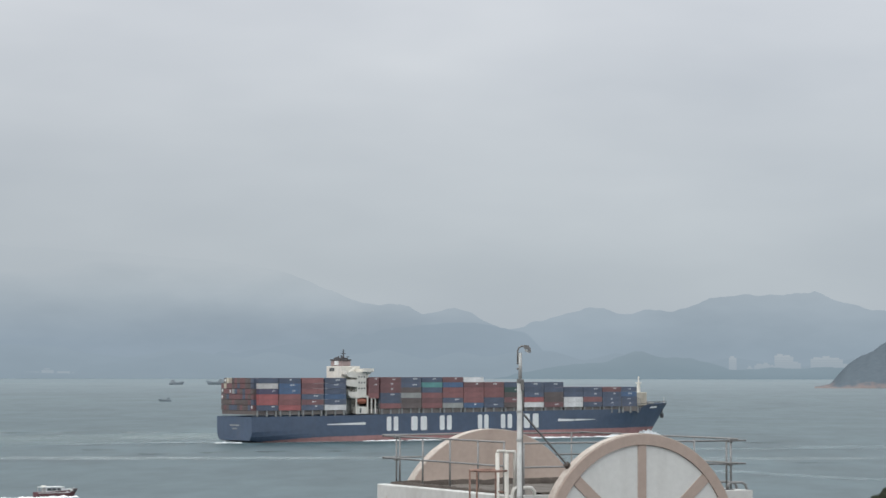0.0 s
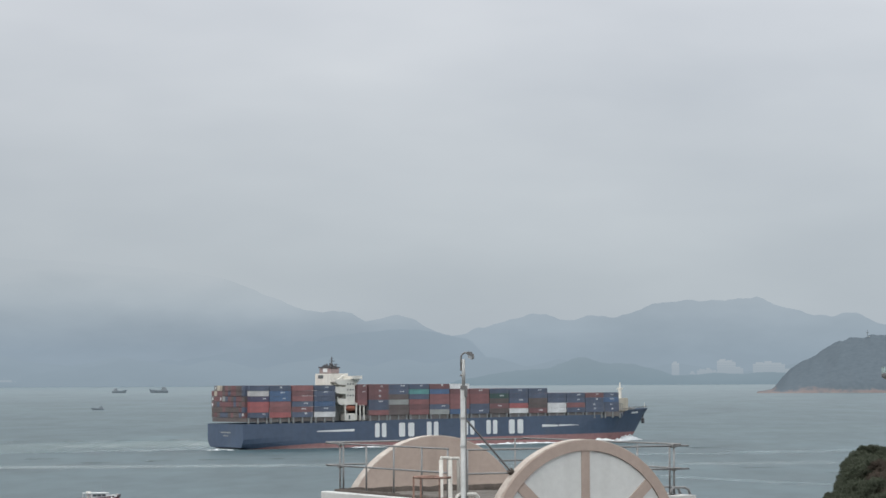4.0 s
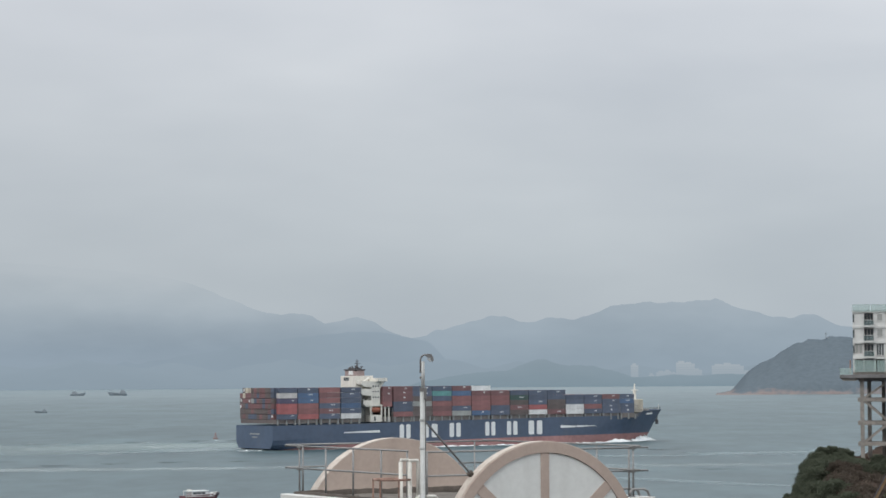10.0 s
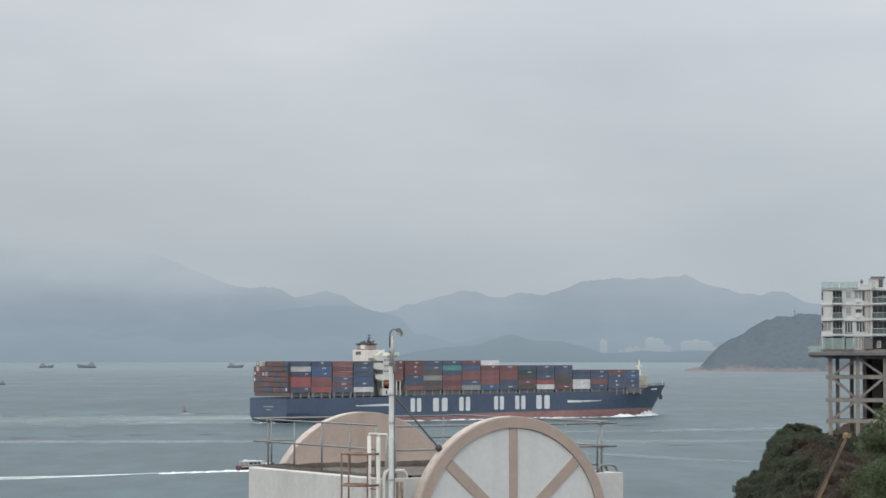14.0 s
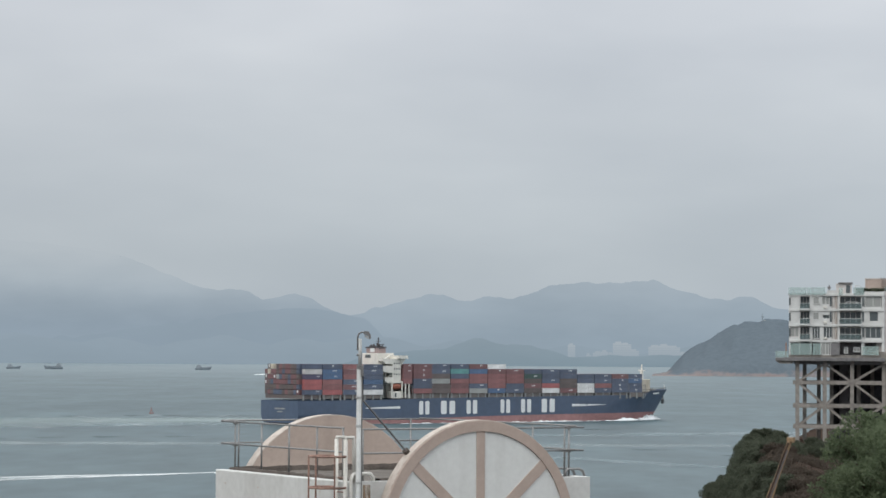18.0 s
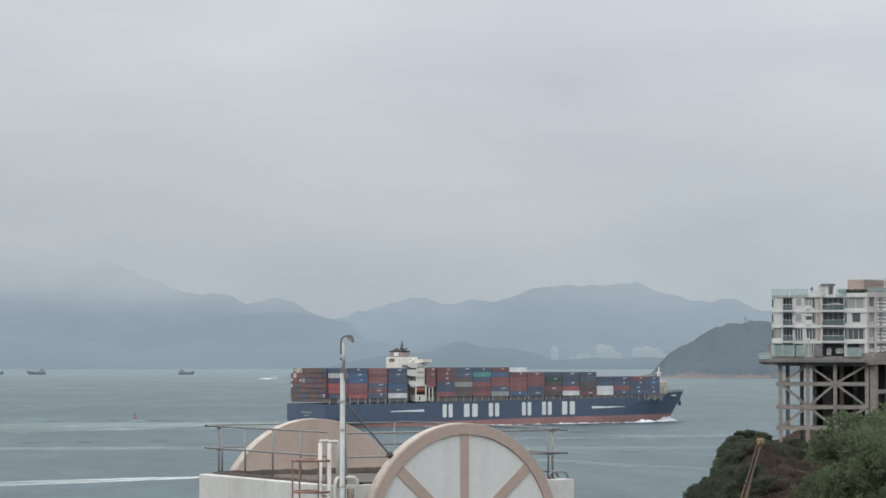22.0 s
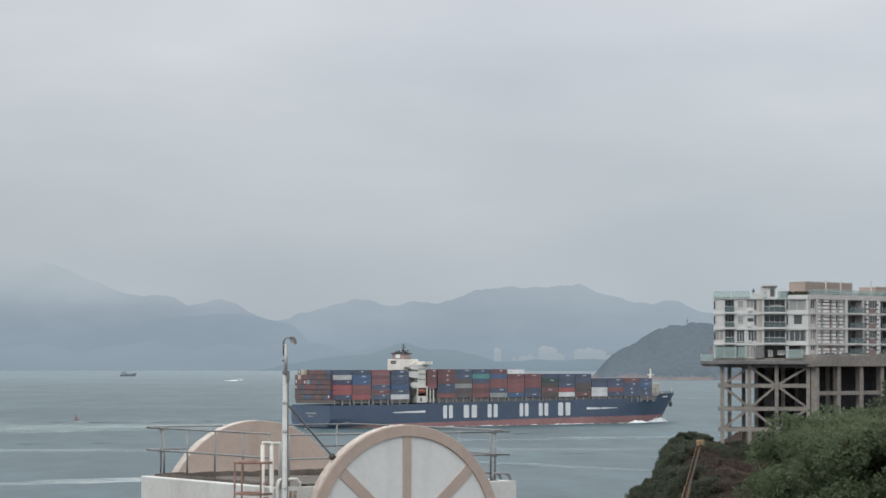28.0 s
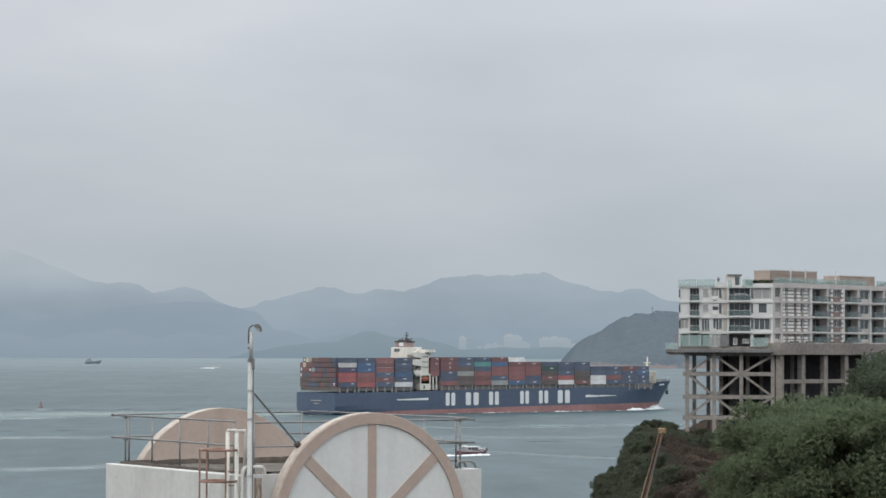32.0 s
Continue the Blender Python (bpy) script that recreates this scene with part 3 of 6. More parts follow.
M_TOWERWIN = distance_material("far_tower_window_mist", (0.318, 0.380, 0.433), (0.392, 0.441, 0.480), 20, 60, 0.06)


def far_tower(az, width, top, r=4745):
    base = sea_level(r)
    ob = thing("apartment_tower", "pale hazy housing tower on the far shore", "building", Matrix.Translation(polar(az, r, base - 1)) @ pose(0, 0, 0, 0, 0, -az), group="towers on the far shore")
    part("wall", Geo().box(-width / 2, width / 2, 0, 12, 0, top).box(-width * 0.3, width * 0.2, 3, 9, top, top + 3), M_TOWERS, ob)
    win = Geo().box(-width * 0.46, width * 0.46, -0.25, 0, 0, 1.1).mesh("window_band")
    z = 4.0
    while z < top - 2:
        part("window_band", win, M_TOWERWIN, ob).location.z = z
        z += 4.4
    return ob


for az, w, top in ((2.92, 14, 40), (3.30, 10, 22), (3.52, 20, 26), (3.66, 14, 28), (3.98, 22, 44), (4.14, 20, 42), (4.32, 18, 30),
                   (4.80, 26, 38), (5.00, 26, 40), (5.22, 22, 37), (5.42, 16, 26), (3.80, 10, 24), (-12.75, 26, 13), (-12.4, 22, 16), (-12.05, 24, 14), (-11.75, 16, 12)):
    far_tower(az, w, top)

# ---- wooded headland ----


CREST = ((0, 0), (0.2, 1), (0.36, 3.5), (0.72, 31), (0.97, 41), (1.35, 54.5), (1.56, 63.5), (1.81, 74), (1.97, 76.5), (2.18, 77.5), (2.45, 79.5), (2.76, 82), (3.01, 78), (5, 74), (12, 60))


def headland():
    g = Geo()
    nx, ny = 150, 26
    r0 = 3560
    base = sea_level(r0) - 2
    for j in range(ny + 1):
        for i in range(nx + 1):
            az = 4.6 + 11.3 * i / nx
            k = j / ny
            d = az - 4.72
            crest = 0.0
            for (d0, h0), (d1, h1) in zip(CREST, CREST[1:]):
                if d0 <= d:
                    crest = h0 + (h1 - h0) * min(1.0, (d - d0) / (d1 - d0))
            crest = max(0.0, crest)
            rise = min(1.0, (k / 0.62)) ** 0.75 if k < 0.62 else 1 - (k - 0.62) / 0.38
            p = (az * 3.1, k * 3.0, 1.0)
            bump = sum(noise.noise((p[0] * 2 ** o, p[1] * 2 ** o, o)) / 2 ** o for o in range(6))
            z = max(crest, 0) * max(rise, 0) * (1 + 0.04 * bump) + 1.1 * bump * (1 if d > 0.05 else 0) + (3.5 if d > 0 and k > 0.03 else 0)
            cove = 14 * noise.noise((az * 2.0, 3, 0)) + 6 * noise.noise((az * 9.0, 5, 0))
            g.v.append(tuple(polar(az, r0 + cove * (1 - k) + 320 * k, base + z)))
    for j in range(ny):
        g.f += [(j * (nx + 1) + i, j * (nx + 1) + i + 1, (j + 1) * (nx + 1) + i + 1, (j + 1) * (nx + 1) + i) for i in range(nx)]
    m = bpy.data.materials.new("headland_woods_and_rock")
    m.use_nodes = True
    t = m.node_tree
    b = t.nodes["Principled BSDF"]
    tc = t.nodes.new("ShaderNodeTexCoord")
    s = t.nodes.new("ShaderNodeSeparateXYZ")
    t.links.new(tc.outputs["Object"], s.inputs[0])
    n = noise_tex(t, mapped(t, tc.outputs["Object"], (0.03, 0.03, 0.05)), 1.0, 5.0, 0.6)
    fine = noise_tex(t, mapped(t, tc.outputs["Object"], (0.14, 0.14, 0.14)), 1.0, 3.0, 0.6)
    # blue-grey woods: distance haze is mixed into their colour
    woods = ramp(t, fine, (0.3, (0.094, 0.117, 0.138)), (0.7, (0.113, 0.139, 0.161)))
    rock = ramp(t, n, (0.3, (0.17, 0.145, 0.145)), (0.7, (0.27, 0.235, 0.225)))
    h = maths(t, "ADD", s.outputs["Z"], maths(t, "MULTIPLY", maths(t, "SUBTRACT", n, 0.5), 40.0))
    t.links.new(mix(t, ramp(t, maths(t, "DIVIDE", h, 100.0), (0.072, (0, 0, 0)), (0.140, (1, 1, 1))), rock, woods), b.inputs["Base Color"])
    b.inputs["Roughness"].default_value = 1.0
    b.inputs["Specular IOR Level"].default_value = 0.0
    tagged(part("headland", g, m, smooth=True), "dark wooded headland with a pale reddish rock shore", "headland", kind="structure")
    mast = thing("relay_mast", "thin lattice relay mast on the headland crest", "mast", Matrix.Translation(polar(7.18, 3750, 84.5)))
    part("mast", Geo().tube((0, 0, -4), (0, 0, 12.5), 0.8, 0.4, 6), M_BOATGREY, mast)
    part("crossarm", Geo().box(-2.2, 2.2, -0.3, 0.3, 8, 8.8), M_BOATGREY, mast)
    part("hut", Geo().box(2, 8, -2, 2, -4, 3, 0.2), M_SHIPWHITE, mast, "small pale hut")


headland()

# ---- near ground: the slope below the eye and the wooded hill ----


# the hill's profile across its shore line: distance inland and height
SLOPE = ((-8, -4), (2.2, 1.0), (5.0, 4.8), (6.4, 7.4), (9.4, 9.4), (11.4, 12.4), (13.4, 16.0), (15.5, 17.3), (17.5, 16.9), (21, 15.5), (30, 15.6), (60, 17.2), (300, 26))


def ground_height(x, y):
    plateau = 21.5 if y < 75 else 21.5 - (y - 75) * 0.085
    e = x - y * math.tan(radians(5.25))
    hill = -4.0
    if e > -8:
        for (e0, h0), (e1, h1) in zip(SLOPE, SLOPE[1:]):
            if e >= e0:
                hill = h0 + (h1 - h0) * min(1.0, (e - e0) / (e1 - e0))
        fade = max(0.0, min(1.0, (y - 440 - 7 * max(0.0, e - 10)) / 60, (y - 440) / 60))
        hill = hill * (1 - fade) - 9 * fade
    ragged = 1.2 * noise.noise((x * 0.05, y * 0.05, 0)) + 0.5 * noise.noise((x * 0.2, y * 0.2, 4))
    return max(plateau, hill) + ragged * (1 if y > 75 else 0.3)


def build_ground():
    g = Geo()
    xs = [-160 + 5 * i for i in range(85)]
    ys = [-60 + 8 * i for i in range(101)]
    for y in ys:
        g.v += [(x, y, ground_height(x, y)) for x in xs]
    n = len(xs)
    g.f = [(j * n + i, j * n + i + 1, (j + 1) * n + i + 1, (j + 1) * n + i) for j in range(len(ys) - 1) for i in range(n - 1)]
    tagged(part("ground", g, M_SOIL, smooth=True), "scrub-covered hillside sloping down to the sea", "ground", kind="structure")


build_ground()

# ---- roof house with round gables, railing, ladder and lamp pole ----
TOWER = pose(-1.77, 54.8, 0, 0, 0, 30.67)
ROOF_Z, RAIL_Z = 29.31, 30.425


def disc(g, cx, cz, r0, r1, y0, y1, a0=0.0, a1=360.0, n=72):
    """A ring, or a piece of one, that stands in x, z and reaches from y0 to y1."""
    full = abs(a1 - a0) >= 360
    k = len(g.v)
    steps = n if full else n + 1
    for i in range(steps):
        a = radians(a0 + (a1 - a0) * i / n)
        for r, y in ((r0, y0), (r1, y0), (r1, y1), (r0, y1)):
            g.v.append((cx + r * math.sin(a), y, cz + r * math.cos(a)))
    for i in range(n):
        a, b = k + i * 4, k + (i + 1) % steps * 4
        g.f += [(a + j, a + (j + 1) % 4, b + (j + 1) % 4, b + j) for j in range(4)]
    if not full:
        e = k + n * 4
        g.f += [(k, k + 1, k + 2, k + 3), (e + 3, e + 2, e + 1, e)]
    return g


def roof_house():
    house = thing("roof_house", "weathered white roof house with two round tan gables", "building", TOWER)
    x0, x1, y0, y1 = -0.45, 5.71, -0.42, 6.14
    base = 20.0
    part("wall_left", Geo().box(x0, x0 + 0.22, y0, y1, base, ROOF_Z + 0.01, 0.02), M_WALL, house, "white rendered wall with rain streaks")
    part("wall_front", Geo().box(x0 + 0.22, x1, y0, y0 + 0.22, base, ROOF_Z + 0.01), M_WALL, house)
    part("wall_right", Geo().box(x1 - 0.22, x1, y0 + 0.22, y1, base, ROOF_Z + 0.01), M_WALL, house)
    part("wall_back", Geo().box(x0 + 0.22, x1 - 0.22, y1 - 0.22, y1, base, ROOF_Z - 0.02, 0.02), M_WALL, house)
    # uneven roof screed with a low kerb
    g = Geo()
    n = 26
    for j in range(n + 1):
        for i in range(n + 1):
            x, y = x0 + 0.22 + (x1 - x0 - 0.44) * i / n, y0 + 0.22 + (y1 - y0 - 0.44) * j / n
            g.v.append((x, y, ROOF_Z - 0.05 + 0.05 * noise.noise((x * 1.5, y * 1.5, 0))))
    g.f = [(j * (n + 1) + i, j * (n + 1) + i + 1, (j + 1) * (n + 1) + i + 1, (j + 1) * (n + 1) + i) for j in range(n) for i in range(n)]
    part("roof_deck", g, M_ROOF, house, "dark stained roof screed", smooth=True)
    def kerb(a, b, w, h, seed):
        # a low crumbling upstand with a ragged top
        a, b = Vector(a), Vector(b)
        side = Vector((-(b - a).y, (b - a).x, 0)).normalized() * w
        g = Geo()
        n = 48
        for i in range(n + 1):
            c = a.lerp(b, i / n)
            top = h * (0.7 + 0.4 * noise.noise((i * 0.22, seed, 0))) + 0.022 * noise.noise((i * 1.3, seed, 5))
            g.v += [tuple(c - side + Vector((0, 0, -0.08))), tuple(c - side * 0.8 + Vector((0, 0, top))), tuple(c + side * 0.8 + Vector((0, 0, top * 0.9))), tuple(c + side + Vector((0, 0, -0.08)))]
        g.f = [(i * 4 + j, i * 4 + j + 1, i * 4 + j + 5, i * 4 + j + 4) for i in range(n) for j in range(3)]
        part("kerb", g, M_KERB, house, "crumbling dark roof kerb", smooth=True)

    kerb((x0 + 0.34, 0.4, ROOF_Z), (x0 + 0.34, 5.95, ROOF_Z), 0.09, 0.09, 1.0)
    kerb((x0 + 0.4, 5.80, ROOF_Z), (x1 - 0.4, 5.80, ROOF_Z), 0.10, 0.12, 4.0)
    kerb((x0 + 1.2, 0.5, ROOF_Z), (x1 - 0.4, 0.5, ROOF_Z), 0.12, 0.03, 7.0)
    cx, cz, r = 2.638, 28.17, 2.432
    # front gable: ring, spokes, sunken panels
    front = part("front_gable", disc(Geo(), cx, cz, r - 0.227, r, -0.74, -0.42), M_TAN, house, "tan ring of the round gable", smooth=False)
    part("rim_coping", disc(Geo(), cx, cz, r, r + 0.022, -0.70, -0.44), M_COPING, front, "pale worn rim")
    part("panel_backing", disc(Geo(), cx, cz, 0.0, r - 0.232, -0.705, -0.50), M_PANEL, front, "pale rendered panel")
    for a in (0, 48.2, 131.8, 180, 228.2, 311.8):
        half = 0.104 if a % 180 == 0 else 0.12
        s = Geo().box(-half, half, -0.725, -0.64, 0.18, r - 0.222)
        m = Matrix.Translation((cx, 0, cz)) @ Matrix.Rotation(radians(a), 4, "Y")
        part("spoke", s, M_TAN, front).matrix_basis = m
    part("hub", disc(Geo(), cx, cz, 0.0, 0.26, -0.73, -0.64, n=32), M_TAN, front)
    # back gable: a plain tan disc with a light rim
    back = part("back_gable", disc(Geo(), 2.685, 28.032, 0.0, 2.525, 6.16, 6.50), M_TAN, house, "plain tan back of the far round gable")
    part("rim_coping", disc(Geo(), 2.685, 28.032, 2.525, 2.545, 6.17, 6.49), M_COPING, back, "pale worn rim")
    stain = part("rust_stain", Geo().box(-0.12, 0.06, y0 - 0.006, y0 - 0.002, 28.2, ROOF_Z - 0.06), M_RUSTRUN, house, "brown rust run below the pipe")
    stain.visible_shadow = False
    part("wall_vent", Geo().box(x0 - 0.05, x0 + 0.02, 3.45, 3.88, 28.42, 28.62, 0.01), M_TAN, house, "small tan wall vent")
    for y, z in ((0.9, 29.05), (3.9, 29.0), (5.6, 29.02)):
        part("weep_hole", Geo().tube((x0 - 0.01, y, z), (x0 + 0.01, y, z), 0.022, n=10), M_COPING, house)
    return house


def railing():
    rail = thing("railing", "grey galvanised pipe railing around the roof", "railing", TOWER)
    top, mid, r = RAIL_Z, RAIL_Z - 0.52, 0.021
    runs = dict(left=((0, 0.66), (0, 6.78)), back=((-0.05, 6.66), (5.75, 6.66)), right=((5.4, -0.30), (5.4, 6.70)), front=((0.06, 0.0), (5.81, 0.0)))
    for side, (a, b) in runs.items():
        lift = dict(left=0.0, back=0.02, right=0.035, front=-0.01)[side]
        for z in (top + lift, mid + lift * 0.5):
            part("rail", Geo().tube((*a, z), (*b, z), r), M_GALV, rail, smooth=True)
    spots = [(0, 0.70), (0, 1.91), (0, 3.26), (0, 4.64), (0, 5.84), (0.0, 6.02)]
    spots += [(5.4, 4.5), (5.4, 3.0), (5.4, 1.5), (5.4, 0.16), (5.41, 0.0)]
    spots += [(0.10, 0.0), (1.86, 0.0), (4.44, 0.0)]
    for x, y in spots:
        p = part("post", Geo().tube((x, y, ROOF_Z - 0.02), (x, y, top), 0.023), M_GALV, rail, smooth=True)
        part("flange", Geo().tube((x, y, ROOF_Z - 0.03), (x, y, ROOF_Z + 0.02), 0.06, n=10), M_GALV, p)
    for x, near in ((1.95, 6.49), (3.55, 6.49), (5.13, 6.12)):
        p = part("post", Geo().tube((x, 6.66, 28.6), (x, 6.66, top + 0.03), 0.023), M_GALV, rail, smooth=True)
        for z in (28.7, 29.2):
            part("wall_bracket", Geo().box(x - 0.03, x + 0.03, near, 6.68, z, z + 0.05), M_GALV, p)
    for x, y in ((0, 6.02), (5.40, 0.02)):
        for z in (top - 0.01, mid - 0.01):
            part("clamp", Geo().box(x - 0.05, x + 0.05, y - 0.06, y + 0.06, z - 0.04, z + 0.04, 0.01), M_GALV, rail)


def ladder():
    lad = thing("caged_ladder", "rust-stained caged ladder with white stiles on the wall", "ladder", TOWER @ pose(0.07, -0.38, 0))
    for y in (-0.05, 0.36):
        g = Geo().tube((-0.62, y, 21), (-0.62, y, 30.22), 0.045)
        part("stile", g, M_WPIPE, lad, smooth=True)
        part("stile_return", Geo().path([(-0.62, y, 30.20), (-0.60, y, 30.26), (-0.44, y, 30.26), (-0.42, y, 30.20), (-0.42, y, ROOF_Z - 0.02)], 0.04), M_WPIPE, lad, smooth=True)
    for i in range(28):
        part("rung", Geo().tube((-0.62, -0.05, 21.3 + i * 0.3), (-0.62, 0.36, 21.3 + i * 0.3), 0.014), M_RUST, lad)
    for i in range(10):
        z = 29.86 - i * 0.66
        hoop = Geo().path([(-0.62, -0.05, z)] + [(-0.72, -0.20, z), (-1.0, -0.26, z), (-1.24, -0.12, z), (-1.33, 0.155, z), (-1.24, 0.43, z), (-1.0, 0.57, z), (-0.72, 0.51, z), (-0.62, 0.36, z)], 0.026, 6)
        part("cage_hoop", hoop, M_RUST, lad, "rusty cage hoop")
    for x, y in ((-1.0, -0.27), (-1.25, 0.43), (-1.0, 0.58)):
        part("cage_bar", Geo().tube((x, y, 23.6), (x, y, 29.88), 0.02, n=6), M_RUST, lad)
    vent = thing("roof_pipe", "white bent service pipe over the wall edge", "pipe", TOWER)
    part("pipe", Geo().path([(-0.46, -0.52, 21), (-0.46, -0.52, 29.36), (-0.42, -0.50, 29.46), (-0.34, -0.46, 29.49), (0.12, -0.3, 29.48), (0.22, -0.26, 29.40), (0.22, -0.22, ROOF_Z - 0.06)], 0.04), M_WPIPE, vent, smooth=True)
    part("bracket", Geo().box(-0.48, -0.32, -0.55, -0.42, 26.4, 26.46), M_RUST, vent)
    grab = thing("grab_rail", "grey bent pipe grab rails at the roof corner", "grab rail", TOWER)
    for y in (-0.05, 0.35):
        part("hoop", Geo().path([(5.30, y, ROOF_Z), (5.30, y, ROOF_Z + 0.12), (5.36, y, ROOF_Z + 0.17), (5.66, y, ROOF_Z + 0.17), (5.76, y, ROOF_Z + 0.12), (5.82, y, ROOF_Z - 0.02), (5.82, y, ROOF_Z - 1.2)], 0.032), M_GALV, grab, smooth=True)
    for k in range(3):
        part("rung", Geo().tube((5.82, -0.05, ROOF_Z - 0.2 - 0.3 * k), (5.82, 0.35, ROOF_Z - 0.2 - 0.3 * k), 0.016), M_GALV, grab)
    part("spacer", Geo().tube((5.52, -0.05, ROOF_Z + 0.17), (5.52, 0.35, ROOF_Z + 0.17), 0.02), M_GALV, grab)


def lamp_pole():
    x, y = -1.75, 53.95
    pole = thing("lamp_pole", "pale streaked lamp pole with a small bent floodlight", "lamp post", pose(x, y, 0))
    part("shaft", Geo().tube((0, 0, 20.5), (0.01, 0, 31.76), 0.062, 0.055, 14), M_POLE, pole, smooth=True)
    part("upper_shaft", Geo().tube((0.022, 0, 31.76), (0.022, 0, 32.36), 0.040, 0.037, 12), M_POLE, pole, smooth=True)
    part("collar", Geo().tube((0.015, 0, 31.72), (0.02, 0, 31.80), 0.068, n=14), M_LAMP, pole)
    part("junction_box", Geo().box(0.04, 0.10, -0.08, 0.06, 31.56, 31.80, 0.01), M_LAMP, pole)
    part("gooseneck", Geo().path([(-0.028, 0, 32.12), (-0.03, 0, 32.40), (-0.01, 0, 32.46), (0.05, 0, 32.50), (0.12, 0, 32.50), (0.16, 0, 32.47)], 0.018, 8), M_LAMP, pole, smooth=True)
    head = part("lamp_head", Geo().prism([(0.085, 32.475), (0.12, 32.525), (0.20, 32.515), (0.245, 32.45), (0.25, 32.375), (0.215, 32.35), (0.185, 32.43), (0.12, 32.44)], -0.07, 0.07), M_LAMP, pole, "dark angled lamp head")
    part("lens", Geo().prism([(0.205, 32.345), (0.18, 32.425), (0.12, 32.432), (0.115, 32.40)], -0.06, 0.06), M_LENS, head, "pale lamp lens")
    for z in (32.02, 32.14):
        part("bracket", Geo().tube((-0.05, 0, z), (0.02, 0, z), 0.024), M_LAMP, pole)
    part("conduit", Geo().tube((0.075, -0.02, 20.5), (0.072, -0.02, 31.6), 0.012, n=6), M_LAMP, pole)
    for z in (28.7, 29.3, 30.5, 31.1):
        part("pole_band", Geo().tube((0.005, 0, z), (0.005, 0, z + 0.04), 0.066, n=14), M_POLE, pole, "painted clamp band")
    stay = part("strut", Geo().tube((0.09, 0.05, 31.06), (1.05, 0.90, 29.90), 0.022), M_LAMP, pole, "dark slanting stay")
    part("stay_clamp", Geo().tube((0.98, 0.84, 29.98), (1.09, 0.94, 29.83), 0.075, 0.06, 8).box(0.98, 1.16, 0.86, 1.0, 29.79, 29.88, 0.02), M_KERB, stay, "dark rusty clamp on the gable")


roof_house()
railing()
ladder()
lamp_pole()

# ---- container ship, built along x from the stern, port towards +y ----
HALF = 16.1


def ship_halfwidth(s, k):
    """k: 0 at the keel line, 1 at the deck."""
    bow = 243.9 + 13.4 * k
    full = 178 + 26 * k
    if s > full:
        u = min(1.0, (s - full) / (bow - full))
        return HALF * max(0.0, 1 - u ** (1.7 + 0.5 * k)) ** (0.75 + 0.1 * k)
    if s < 40:
        low = 0.68 + 0.32 * (s / 40) ** 0.6
        shape = min(1.0, k * 2.2)
        shape = math.sin(shape * math.pi / 2)
        return HALF * (low + (1 - low) * shape)
    return HALF


def along(s, knots):
    """The height at the station s on a line through (station, height) knots."""
    for (s0, h0), (s1, h1) in zip(knots, knots[1:]):
        if s <= s1:
            return h0 + (h1 - h0) * max(0.0, s - s0) / (s1 - s0)
    return knots[-1][1]


def boot_line(s):
    return along(s, ((0, -1.7), (20, -0.3), (42, 0.7), (80, 1.0), (130, 1.95), (169, 2.3), (258, 2.8)))


def deck_line(s):
    return along(s, ((0, 10.15), (50, 10.3), (85, 11.1), (140, 11.35), (170, 11.8), (226, 12.0), (234, 14.2), (258, 14.9)))


